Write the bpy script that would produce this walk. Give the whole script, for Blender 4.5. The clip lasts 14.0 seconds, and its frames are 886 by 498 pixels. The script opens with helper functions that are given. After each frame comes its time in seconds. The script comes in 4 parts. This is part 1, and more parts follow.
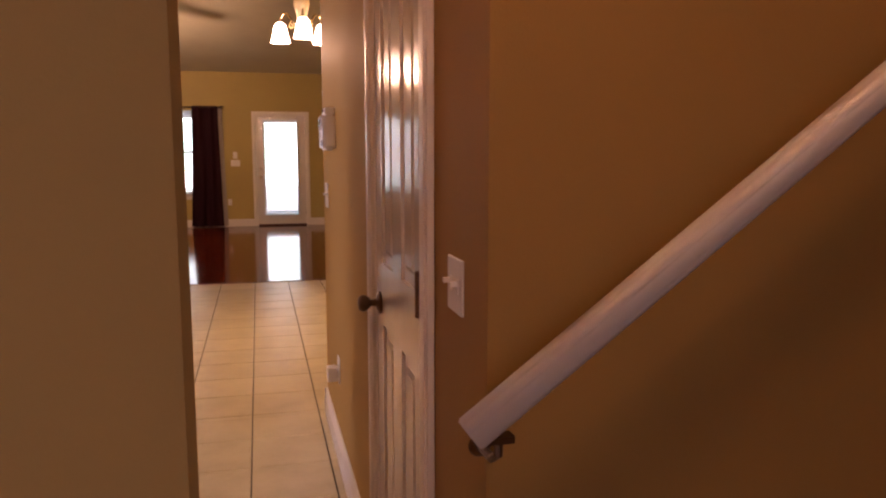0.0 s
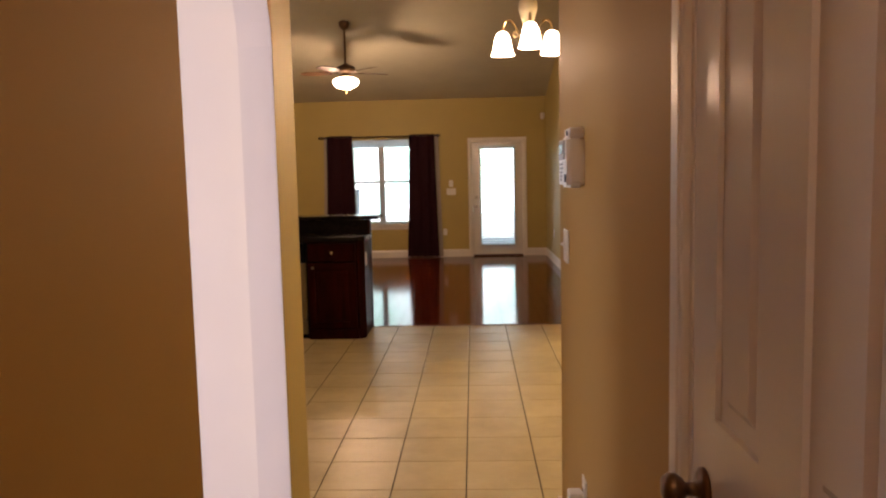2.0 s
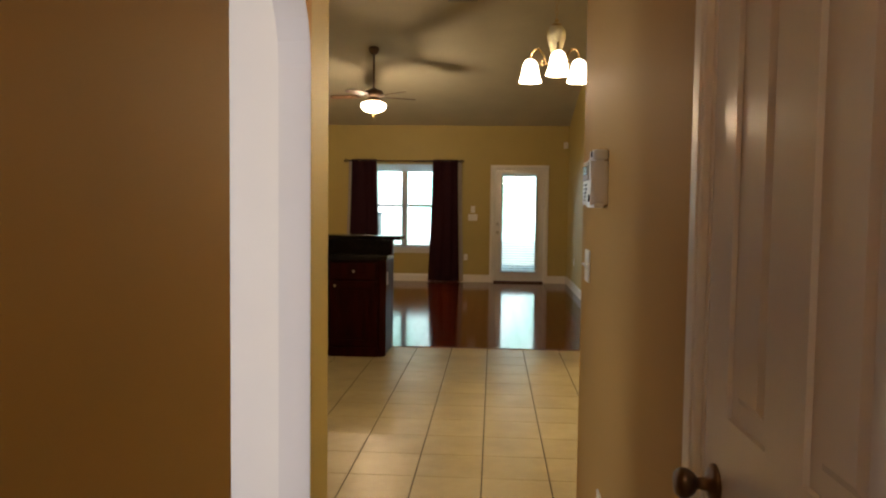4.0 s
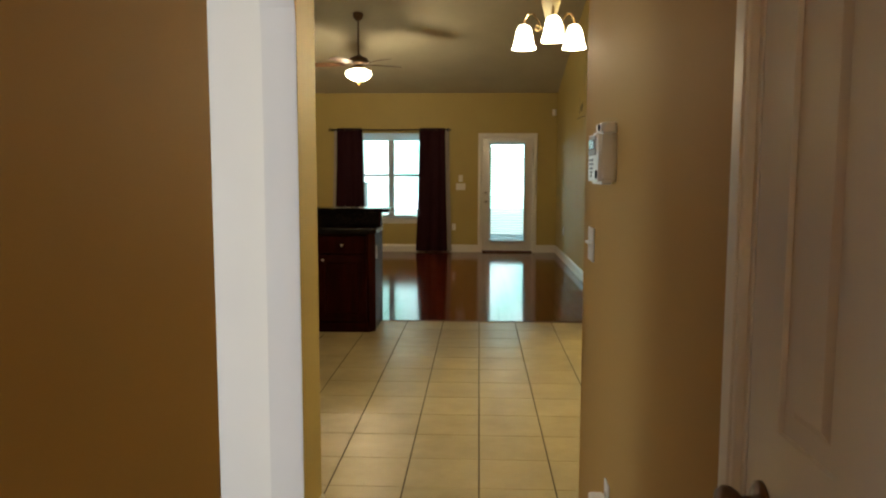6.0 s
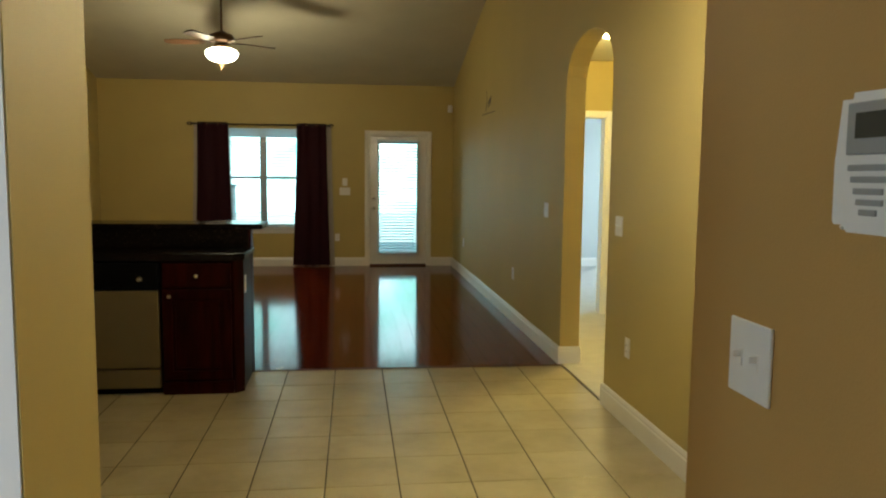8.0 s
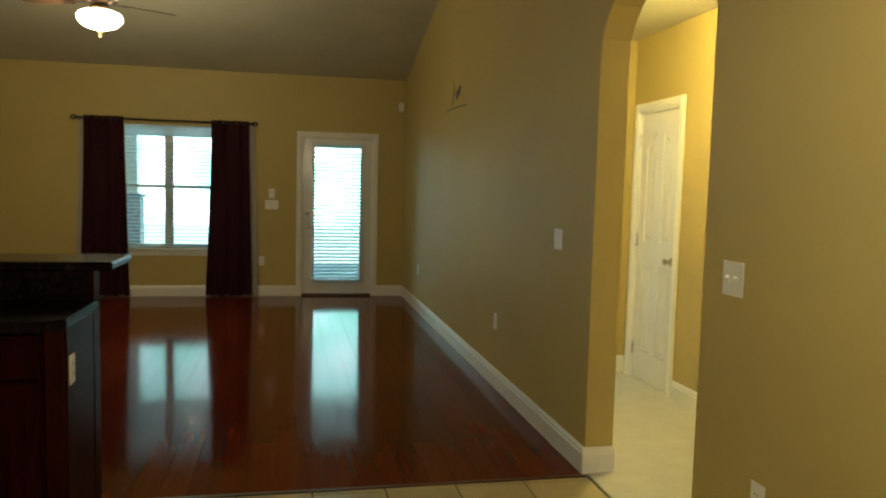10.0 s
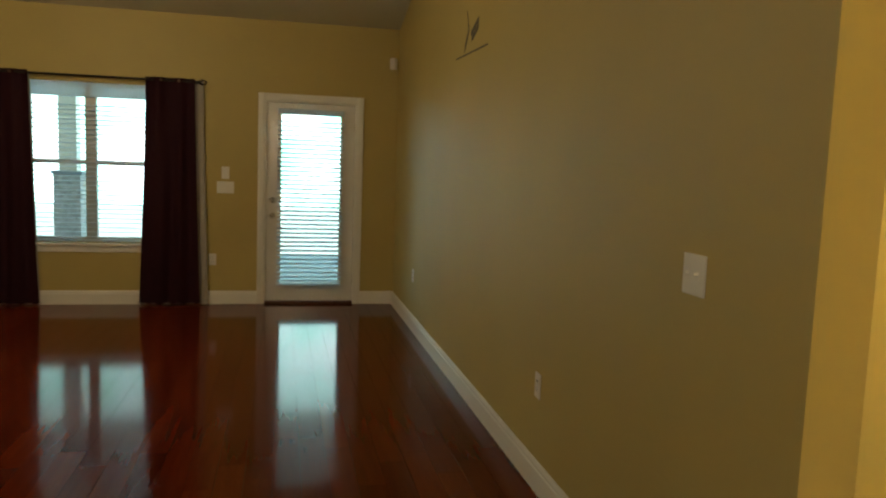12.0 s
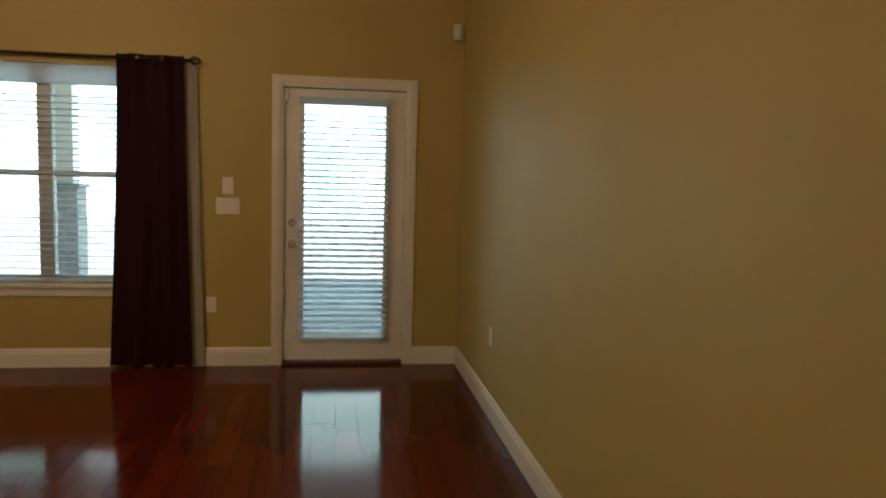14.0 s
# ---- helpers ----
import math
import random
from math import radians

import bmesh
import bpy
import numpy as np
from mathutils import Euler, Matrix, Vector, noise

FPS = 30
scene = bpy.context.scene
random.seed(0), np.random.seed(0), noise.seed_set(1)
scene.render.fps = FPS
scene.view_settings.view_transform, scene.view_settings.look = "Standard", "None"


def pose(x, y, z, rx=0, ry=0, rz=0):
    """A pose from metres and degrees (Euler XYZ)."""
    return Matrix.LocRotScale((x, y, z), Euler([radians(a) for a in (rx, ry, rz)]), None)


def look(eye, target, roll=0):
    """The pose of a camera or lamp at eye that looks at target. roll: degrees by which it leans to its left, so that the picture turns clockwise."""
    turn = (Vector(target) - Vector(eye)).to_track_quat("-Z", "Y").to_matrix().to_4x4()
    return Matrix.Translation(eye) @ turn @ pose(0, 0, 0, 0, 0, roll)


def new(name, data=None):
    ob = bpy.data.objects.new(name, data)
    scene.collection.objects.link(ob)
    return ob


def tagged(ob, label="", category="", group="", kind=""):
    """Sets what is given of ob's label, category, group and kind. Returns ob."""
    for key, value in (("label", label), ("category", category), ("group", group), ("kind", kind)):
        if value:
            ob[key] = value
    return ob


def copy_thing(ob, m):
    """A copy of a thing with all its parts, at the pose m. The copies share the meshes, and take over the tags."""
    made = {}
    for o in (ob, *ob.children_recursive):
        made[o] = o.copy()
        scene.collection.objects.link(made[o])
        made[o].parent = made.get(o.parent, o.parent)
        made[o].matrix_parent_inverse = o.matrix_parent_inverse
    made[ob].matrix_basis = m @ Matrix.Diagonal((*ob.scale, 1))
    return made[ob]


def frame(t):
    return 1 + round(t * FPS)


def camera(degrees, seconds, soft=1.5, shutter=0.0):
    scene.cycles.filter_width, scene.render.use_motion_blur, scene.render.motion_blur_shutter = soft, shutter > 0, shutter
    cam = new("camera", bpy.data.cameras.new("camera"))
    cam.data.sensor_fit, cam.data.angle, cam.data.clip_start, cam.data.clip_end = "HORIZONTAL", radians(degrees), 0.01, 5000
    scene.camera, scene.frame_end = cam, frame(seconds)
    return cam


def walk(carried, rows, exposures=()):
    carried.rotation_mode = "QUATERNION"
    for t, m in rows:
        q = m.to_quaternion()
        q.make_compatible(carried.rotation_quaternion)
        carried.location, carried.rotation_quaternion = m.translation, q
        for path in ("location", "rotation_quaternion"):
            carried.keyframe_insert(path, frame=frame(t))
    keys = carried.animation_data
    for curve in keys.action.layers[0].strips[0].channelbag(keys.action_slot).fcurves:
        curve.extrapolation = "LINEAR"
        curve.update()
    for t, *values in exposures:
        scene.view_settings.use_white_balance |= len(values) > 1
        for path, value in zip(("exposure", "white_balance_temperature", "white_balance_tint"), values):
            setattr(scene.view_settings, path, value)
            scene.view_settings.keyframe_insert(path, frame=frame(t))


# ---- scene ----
cam = camera(61.4, 14.0, soft=2.2)
PATH = [
    (0, (0.791, 0.149, 1.358), (1.266, 2.075, 1.102), -0.0),
    (0.5, (0.796, 0.408, 1.38), (1.19, 2.349, 1.099), -0.6),
    (1, (0.788, 0.696, 1.377), (1.059, 2.659, 1.108), -1.6),
    (1.5, (0.765, 0.919, 1.39), (0.858, 2.904, 1.165), -1.5),
    (2, (0.78, 1.104, 1.405), (0.697, 3.094, 1.217), -1.3),
    (2.5, (0.772, 1.165, 1.392), (0.67, 3.155, 1.222), -0.7),
    (3, (0.766, 1.153, 1.358), (0.673, 3.146, 1.211), 0.3),
    (5.3, (0.754, 0.866, 1.382), (0.585, 2.856, 1.277), 0.6),
    (5.5, (0.735, 0.915, 1.381), (0.577, 2.904, 1.246), 0.4),
    (6, (0.716, 1.157, 1.399), (0.621, 3.144, 1.198), 0.1),
    (6.5, (0.641, 1.507, 1.392), (0.635, 3.494, 1.163), 0.5),
    (7, (0.606, 1.864, 1.392), (0.677, 3.849, 1.159), 0.2),
    (7.5, (0.563, 2.311, 1.418), (0.715, 4.293, 1.199), 0.4),
    (8, (0.513, 2.736, 1.428), (0.753, 4.712, 1.232), 0.6),
    (8.5, (0.514, 3.228, 1.422), (0.816, 5.198, 1.253), 0.7),
    (8.7, (0.508, 3.417, 1.416), (0.833, 5.384, 1.257), 0.6),
    (11, (0.744, 5.771, 1.419), (1.184, 7.715, 1.246), 2.0),
    (11.5, (0.823, 6.26, 1.426), (1.275, 8.198, 1.224), 2.0),
    (12, (0.946, 6.799, 1.426), (1.368, 8.743, 1.213), 2.1),
    (12.5, (0.977, 7.383, 1.429), (1.372, 9.332, 1.222), 1.9),
    (13, (1.055, 7.93, 1.428), (1.406, 9.889, 1.23), 1.7),
    (13.5, (1.092, 8.443, 1.426), (1.411, 10.408, 1.233), 1.8),
    (14, (1.144, 8.957, 1.43), (1.435, 10.926, 1.233), 1.6),
]

EXPOSURES = [
    (0.0, 0.86, 7700, 62), (0.5, 0.99, 7450, 54), (1.0, 0.97, 7100, 46), (1.5, 0.88, 7150, 43), (2.0, 0.76, 7050, 39), (3.0, 0.52, 6900, 30),
    (5.5, 0.50, 6350, 8), (7.0, 0.52, 6250, 8), (8.5, 0.46, 5600, -4), (11.0, 0.43, 6050, -5), (12.5, 0.48, 6400, 12), (14.0, 0.48, 6600, 21),
]
walk(cam, [(t, look(eye, target, roll)) for t, eye, target, roll in PATH], EXPOSURES)
FRONT_Y, ENTRY_Y = -2.6, -1.0   # inner faces of the street wall and the recessed entry

# ---- daylight ----
world = bpy.data.worlds.new("sky")
scene.world = world
world.use_nodes = True
wn = world.node_tree
sky = wn.nodes.new("ShaderNodeTexSky")
sky.sky_type = 'NISHITA'
sky.sun_disc = False
sky.sun_elevation = radians(55)
sky.sun_rotation = radians(100)
wn.links.new(sky.outputs["Color"], wn.nodes["Background"].inputs["Color"])
wn.nodes["Background"].inputs["Strength"].default_value = 0.15
sun = new("sun", bpy.data.lights.new("sun", 'SUN'))
sun.data.energy, sun.data.angle, sun.data.color = 5.0, radians(0.5), (1.0, 0.95, 0.87)
sun.matrix_world = look((9.8, -1.7, 14.3), (0, 0, 0))


def lamp(x, y, z, watts, colour, radius=0.05):
    ob = new("bulb_light", bpy.data.lights.new("bulb_light", 'POINT'))
    ob.data.energy, ob.data.color, ob.data.shadow_soft_size = watts, colour, radius
    ob.location = (x, y, z)
    return ob


def window_lamp(x, y, z, w, h, watts, heading, colour=(0.85, 0.93, 1.0)):
    ob = new("window_daylight", bpy.data.lights.new("window_daylight", 'AREA'))
    ob.data.shape, ob.data.size, ob.data.size_y = 'RECTANGLE', w, h
    ob.data.energy, ob.data.color = watts, colour
    ob.matrix_world = pose(x, y, z, 90, 0, heading)
    return ob


WARM = (1.0, 0.77, 0.47)
FAN = (-0.94, 11.5)
CHAND = (1.111, 5.457)
lamp(FAN[0], FAN[1], 2.55, 46, WARM, 0.08)
for k in range(3):
    a = radians(-90 + 120 * k)
    lamp(CHAND[0] + 0.165 * math.cos(a), CHAND[1] + 0.165 * math.sin(a), 2.06, 13, WARM, 0.04)
lamp(2.48, 8.42, 2.42, 72, (1.0, 0.74, 0.26), 0.06)
# unseen foyer bulb, added to warm the stair and hall walls
lamp(0.90, 0.62, 2.55, 3.0, (1.0, 0.38, 0.14), 0.04)
window_lamp(-1.7, FRONT_Y - 0.02, 0.95, 2.4, 1.1, 190, 0, (0.78, 0.86, 1.0))
window_lamp(0.36, ENTRY_Y - 0.06, 1.2, 0.34, 1.8, 2.8, 0, (0.70, 0.84, 1.0))
window_lamp(5.57, 12.4, 1.4, 1.8, 1.4, 60, 90, (0.80, 0.90, 1.0))
# unseen side window, added to brighten the right hall wall through the arch
window_lamp(-4.26, 2.5, 1.35, 1.6, 1.5, 34, -90, (0.80, 0.88, 1.0))

# ---- materials ----
def base_material(name):
    m = bpy.data.materials.new(name)
    m.use_nodes = True
    nt = m.node_tree
    return m, nt, nt.nodes["Principled BSDF"]


def coords(nt, scale=(1, 1, 1)):
    tc = nt.nodes.new("ShaderNodeTexCoord")
    mp = nt.nodes.new("ShaderNodeMapping")
    mp.inputs["Scale"].default_value = scale
    nt.links.new(tc.outputs["Object"], mp.inputs["Vector"])
    return mp.outputs["Vector"]


def noise_tex(nt, vec, scale, detail=4.0, rough=0.55):
    n = nt.nodes.new("ShaderNodeTexNoise")
    n.inputs["Scale"].default_value, n.inputs["Detail"].default_value, n.inputs["Roughness"].default_value = scale, detail, rough
    nt.links.new(vec, n.inputs["Vector"])
    return n.outputs["Fac"]


def ramp(nt, fac, stops):
    r = nt.nodes.new("ShaderNodeValToRGB")
    el = r.color_ramp.elements
    el[0].position, el[0].color = stops[0][0], (*stops[0][1], 1)
    el[1].position, el[1].color = stops[-1][0], (*stops[-1][1], 1)
    for p, c in stops[1:-1]:
        e = el.new(p)
        e.color = (*c, 1)
    nt.links.new(fac, r.inputs["Fac"])
    return r.outputs["Color"]


def bump(nt, bsdf, height, strength, distance=0.01):
    b = nt.nodes.new("ShaderNodeBump")
    b.inputs["Strength"].default_value, b.inputs["Distance"].default_value = strength, distance
    nt.links.new(height, b.inputs["Height"])
    nt.links.new(b.outputs["Normal"], bsdf.inputs["Normal"])


def varied(name, colour, amount=0.12, rough=0.5, metal=0.0, scale=3.0, fine=120.0, relief=0.08, spec=0.5, coat=0.0):
    """A surface with broad mottling, fine grain and slight relief."""
    m, nt, b = base_material(name)
    v = coords(nt)
    lo = tuple(c * (1 - amount) for c in colour)
    hi = tuple(min(1, c * (1 + amount)) for c in colour)
    nt.links.new(ramp(nt, noise_tex(nt, v, scale), [(0.3, lo), (0.7, hi)]), b.inputs["Base Color"])
    b.inputs["Metallic"].default_value = metal
    b.inputs["Specular IOR Level"].default_value = spec
    b.inputs["Coat Weight"].default_value = coat
    g = noise_tex(nt, v, fine, 3.0)
    mr = nt.nodes.new("ShaderNodeMapRange")
    mr.inputs["To Min"].default_value, mr.inputs["To Max"].default_value = max(0.02, rough - 0.06), min(1, rough + 0.06)
    nt.links.new(noise_tex(nt, v, scale * 4), mr.inputs["Value"])
    nt.links.new(mr.outputs["Result"], b.inputs["Roughness"])
    if relief:
        bump(nt, b, g, relief, 0.004)
    return m


def by_object(nt, lo, hi):
    """A random brightness for each piece."""
    oi = nt.nodes.new("ShaderNodeObjectInfo")
    return ramp(nt, oi.outputs["Random"], [(0.0, lo), (1.0, hi)])


def mixed(nt, a, c, factor, mode='MULTIPLY'):
    mx = nt.nodes.new("ShaderNodeMix")
    mx.data_type, mx.blend_type = 'RGBA', mode
    mx.inputs["Factor"].default_value = factor
    nt.links.new(a, mx.inputs["A"])
    nt.links.new(c, mx.inputs["B"])
    return mx.outputs["Result"]


def tile_material():
    m, nt, b = base_material("ceramic_tile")
    tc = nt.nodes.new("ShaderNodeNewGeometry")
    v = tc.outputs["Position"]
    cloud = ramp(nt, noise_tex(nt, v, 3.2, 6.0, 0.6), [(0.3, (0.40, 0.33, 0.18)), (0.55, (0.50, 0.43, 0.25)), (0.75, (0.56, 0.49, 0.31))])
    col = mixed(nt, cloud, by_object(nt, (0.88, 0.87, 0.84), (1.0, 1.0, 1.0)), 1.0)
    nt.links.new(col, b.inputs["Base Color"])
    b.inputs["Roughness"].default_value = 0.36
    b.inputs["Specular IOR Level"].default_value = 0.4
    bump(nt, b, noise_tex(nt, v, 14.0, 5.0), 0.10, 0.01)
    return m


def plank_material():
    m, nt, b = base_material("cherry_laminate")
    tc = nt.nodes.new("ShaderNodeNewGeometry")
    mp = nt.nodes.new("ShaderNodeMapping")
    mp.inputs["Scale"].default_value = (16.0, 1.1, 1.0)
    oi = nt.nodes.new("ShaderNodeObjectInfo")
    sh = nt.nodes.new("ShaderNodeVectorMath")
    sh.operation = 'SCALE'
    sh.inputs[0].default_value = (0.0, 37.0, 5.0)
    nt.links.new(oi.outputs["Random"], sh.inputs["Scale"])
    ad = nt.nodes.new("ShaderNodeVectorMath")
    nt.links.new(tc.outputs["Position"], ad.inputs[0])
    nt.links.new(sh.outputs["Vector"], ad.inputs[1])
    nt.links.new(ad.outputs["Vector"], mp.inputs["Vector"])
    grain = noise_tex(nt, mp.outputs["Vector"], 1.0, 7.0, 0.65)
    col = ramp(nt, grain, [(0.25, (0.100, 0.0140, 0.0036)), (0.5, (0.130, 0.0198, 0.0049)), (0.75, (0.160, 0.0275, 0.0076))])
    nt.links.new(mixed(nt, col, by_object(nt, (0.62, 0.56, 0.54), (1.0, 1.0, 1.0)), 1.0), b.inputs["Base Color"])
    mr = nt.nodes.new("ShaderNodeMapRange")
    b.inputs["Specular IOR Level"].default_value = 0.145
    mr.inputs["To Min"].default_value, mr.inputs["To Max"].default_value = 0.075, 0.125
    nt.links.new(noise_tex(nt, tc.outputs["Position"], 2.0), mr.inputs["Value"])
    nt.links.new(mr.outputs["Result"], b.inputs["Roughness"])
    bump(nt, b, grain, 0.01, 0.003)
    return m


def granite_material():
    m, nt, b = base_material("dark_granite")
    v = coords(nt)
    vo = nt.nodes.new("ShaderNodeTexVoronoi")
    vo.inputs["Scale"].default_value = 38.0
    nt.links.new(v, vo.inputs["Vector"])
    speck = ramp(nt, vo.outputs["Distance"], [(0.0, (0.030, 0.020, 0.016)), (0.3, (0.008, 0.006, 0.006)), (1.0, (0.004, 0.0035, 0.004))])
    vein = ramp(nt, noise_tex(nt, v, 7.0, 8.0, 0.7), [(0.62, (0.0, 0.0, 0.0)), (0.74, (0.04, 0.022, 0.015))])
    nt.links.new(mixed(nt, speck, vein, 1.0, 'ADD'), b.inputs["Base Color"])
    b.inputs["Roughness"].default_value = 0.16
    b.inputs["Specular IOR Level"].default_value = 0.1
    return m


def cherry_material():
    m, nt, b = base_material("dark_cherry_wood")
    v = coords(nt, (14, 14, 1.2))
    nt.links.new(ramp(nt, noise_tex(nt, v, 2.2, 6.0), [(0.3, (0.008, 0.0007, 0.0005)), (0.7, (0.027, 0.0020, 0.0012))]), b.inputs["Base Color"])
    b.inputs["Specular IOR Level"].default_value = 0.08
    b.inputs["Roughness"].default_value = 0.34
    return m


def steel_material():
    m, nt, b = base_material("brushed_steel")
    v = coords(nt, (1, 1, 160))
    b.inputs["Base Color"].default_value = (0.27, 0.235, 0.175, 1)
    b.inputs["Metallic"].default_value = 1.0
    mr = nt.nodes.new("ShaderNodeMapRange")
    mr.inputs["To Min"].default_value, mr.inputs["To Max"].default_value = 0.28, 0.42
    nt.links.new(noise_tex(nt, v, 3.0), mr.inputs["Value"])
    nt.links.new(mr.outputs["Result"], b.inputs["Roughness"])
    return m


def curtain_material():
    m, nt, b = base_material("burgundy_fabric")
    v = coords(nt, (300, 300, 60))
    nt.links.new(ramp(nt, noise_tex(nt, v, 1.0), [(0.3, (0.017, 0.0034, 0.0072)), (0.7, (0.031, 0.0060, 0.0120))]), b.inputs["Base Color"])
    b.inputs["Roughness"].default_value = 0.75
    b.inputs["Specular IOR Level"].default_value = 0.15
    bump(nt, b, noise_tex(nt, v, 2.0), 0.2, 0.002)
    return m


def glow(name, colour, strength):
    m, nt, b = base_material(name)
    b.inputs["Base Color"].default_value = (0.8, 0.8, 0.78, 1)
    b.inputs["Emission Color"].default_value = (*colour, 1)
    b.inputs["Emission Strength"].default_value = strength
    return m


def glass_material():
    m = bpy.data.materials.new("clear_glass")
    m.use_nodes = True
    nt = m.node_tree
    nt.nodes.remove(nt.nodes["Principled BSDF"])
    tr = nt.nodes.new("ShaderNodeBsdfTransparent")
    gl = nt.nodes.new("ShaderNodeBsdfGlossy")
    gl.inputs["Roughness"].default_value = 0.02
    fr = nt.nodes.new("ShaderNodeFresnel")
    mx = nt.nodes.new("ShaderNodeMixShader")
    nt.links.new(fr.outputs["Fac"], mx.inputs["Fac"])
    nt.links.new(tr.outputs["BSDF"], mx.inputs[1])
    nt.links.new(gl.outputs["BSDF"], mx.inputs[2])
    nt.links.new(mx.outputs["Shader"], nt.nodes["Material Output"].inputs["Surface"])
    return m


def slat_material():
    """Thin white plastic that lets some daylight through."""
    m, nt, b = base_material("blind_slat")
    v = coords(nt)
    nt.links.new(ramp(nt, noise_tex(nt, v, 9.0), [(0.3, (0.76, 0.77, 0.77)), (0.7, (0.83, 0.83, 0.82))]), b.inputs["Base Color"])
    b.inputs["Roughness"].default_value = 0.4
    tl = nt.nodes.new("ShaderNodeBsdfTranslucent")
    # blue of the outdoor light put into the slats' translucent colour
    tl.inputs["Color"].default_value = (0.84, 0.91, 0.98, 1)
    mx = nt.nodes.new("ShaderNodeMixShader")
    mx.inputs["Fac"].default_value = 0.74
    nt.links.new(b.outputs["BSDF"], mx.inputs[1])
    nt.links.new(tl.outputs["BSDF"], mx.inputs[2])
    nt.links.new(mx.outputs["Shader"], nt.nodes["Material Output"].inputs["Surface"])
    return m


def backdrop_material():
    """Glowing sheet in place of sunlit trees and hazy sky far behind the house."""
    m, nt, b = base_material("glowing_distance")
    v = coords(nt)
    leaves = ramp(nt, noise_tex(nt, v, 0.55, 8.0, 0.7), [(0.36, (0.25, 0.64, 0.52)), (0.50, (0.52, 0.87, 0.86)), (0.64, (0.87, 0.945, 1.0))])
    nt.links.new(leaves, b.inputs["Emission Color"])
    # daylight on the distance is made by emission
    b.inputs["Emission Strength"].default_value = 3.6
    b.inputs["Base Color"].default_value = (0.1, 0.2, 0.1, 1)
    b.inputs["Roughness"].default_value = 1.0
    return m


WALL = varied("tan_wall_paint", (0.48, 0.38, 0.134), 0.05, 0.56, scale=1.2, fine=220, relief=0.12, spec=0.34)
# hall copy of the wall paint, the warm dim light put into its colour
HALLP = varied("warm_lit_wall_paint", (0.46, 0.285, 0.095), 0.05, 0.66, scale=1.2, fine=220, relief=0.12, spec=0.12)
FRONT = varied("pale_wall_paint", (0.66, 0.60, 0.52), 0.04, 0.65, scale=1.2, fine=220, relief=0.1, spec=0.3)
# scaled copy of the front room paint, daylight on the reveal set by its paleness
REVEAL = varied("daylit_reveal_paint", (0.60, 0.545, 0.48), 0.04, 0.65, scale=1.2, fine=220, relief=0.1, spec=0.3)
GREY = varied("blue_grey_wall_paint", (0.50, 0.53, 0.52), 0.04, 0.65, scale=1.2, fine=220, relief=0.1)
CEIL = varied("ceiling_paint", (0.54, 0.51, 0.38), 0.05, 0.85, scale=2, fine=90, relief=0.3, spec=0.2)
TRIM = varied("white_trim_paint", (0.78, 0.76, 0.71), 0.03, 0.34, scale=4, fine=60, relief=0)
DOORP = varied("white_door_paint", (0.74, 0.71, 0.66), 0.03, 0.17, scale=4, fine=90, relief=0)
PLASTIC = varied("white_plastic", (0.78, 0.76, 0.72), 0.03, 0.32, scale=9, fine=300, relief=0.02)
SLAT = slat_material()
VINYL = varied("window_vinyl", (0.62, 0.61, 0.58), 0.04, 0.4, scale=6, fine=100, relief=0.02)
IRON = varied("black_iron", (0.018, 0.014, 0.012), 0.2, 0.42, metal=0.4, scale=30, fine=200)
BRONZE = varied("dark_bronze", (0.16, 0.10, 0.065), 0.2, 0.35, metal=0.9, scale=30, fine=200)
NICKEL = varied("satin_nickel", (0.62, 0.58, 0.52), 0.08, 0.28, metal=1.0, scale=30, fine=200)
BLADE = varied("fan_blade_wood", (0.09, 0.045, 0.022), 0.2, 0.4, scale=8, fine=80)
BRASSY = varied("antique_brass", (0.50, 0.36, 0.18), 0.1, 0.3, metal=1.0, scale=20, fine=100)
IVORY = varied("ivory_ceramic", (0.72, 0.64, 0.42), 0.05, 0.3, scale=10, fine=60)
BLACK = varied("black_gloss", (0.004, 0.004, 0.005), 0.1, 0.3, spec=0.04, scale=10, fine=60, relief=0)
SCREEN = varied("dark_display", (0.05, 0.055, 0.05), 0.1, 0.2, scale=10, fine=60, relief=0)
PANELGREY = varied("grey_display_frame", (0.30, 0.30, 0.29), 0.05, 0.4, scale=10, fine=60, relief=0)
LINING = varied("curtain_lining", (0.36, 0.33, 0.29), 0.05, 0.8, scale=10, fine=260)
GROUT = varied("tile_grout", (0.055, 0.042, 0.025), 0.2, 0.9, scale=20, fine=200)
SUBFLOOR = varied("dark_joint", (0.012, 0.005, 0.003), 0.2, 0.6, scale=20, fine=200)
CARPET = varied("pale_carpet", (0.52, 0.50, 0.46), 0.06, 0.95, scale=8, fine=400, relief=0.5, spec=0.1)
RUG = varied("dark_carpet", (0.10, 0.06, 0.05), 0.1, 0.9, scale=8, fine=400, relief=0.5, spec=0.1)
# the concrete's blue is porch shade put into the colour
CONCRETE = varied("shade_blue_concrete", (0.25, 0.30, 0.36), 0.12, 0.85, scale=2, fine=60, relief=0.3)
# grass paled and cooled so that its colour carries the sun's glare
LAWN = varied("glare_pale_lawn", (0.44, 0.52, 0.49), 0.2, 0.95, scale=1.5, fine=60, relief=0.6, spec=0.1)
STONE = varied("column_stone", (0.42, 0.42, 0.43), 0.35, 0.85, scale=14, fine=60, relief=0.5)
MARK = varied("pencil_mark", (0.10, 0.09, 0.075), 0.2, 0.8, scale=30, fine=200, relief=0)
SUBSTRATE = varied("threshold_wood", (0.07, 0.025, 0.012), 0.2, 0.4, scale=10, fine=100)
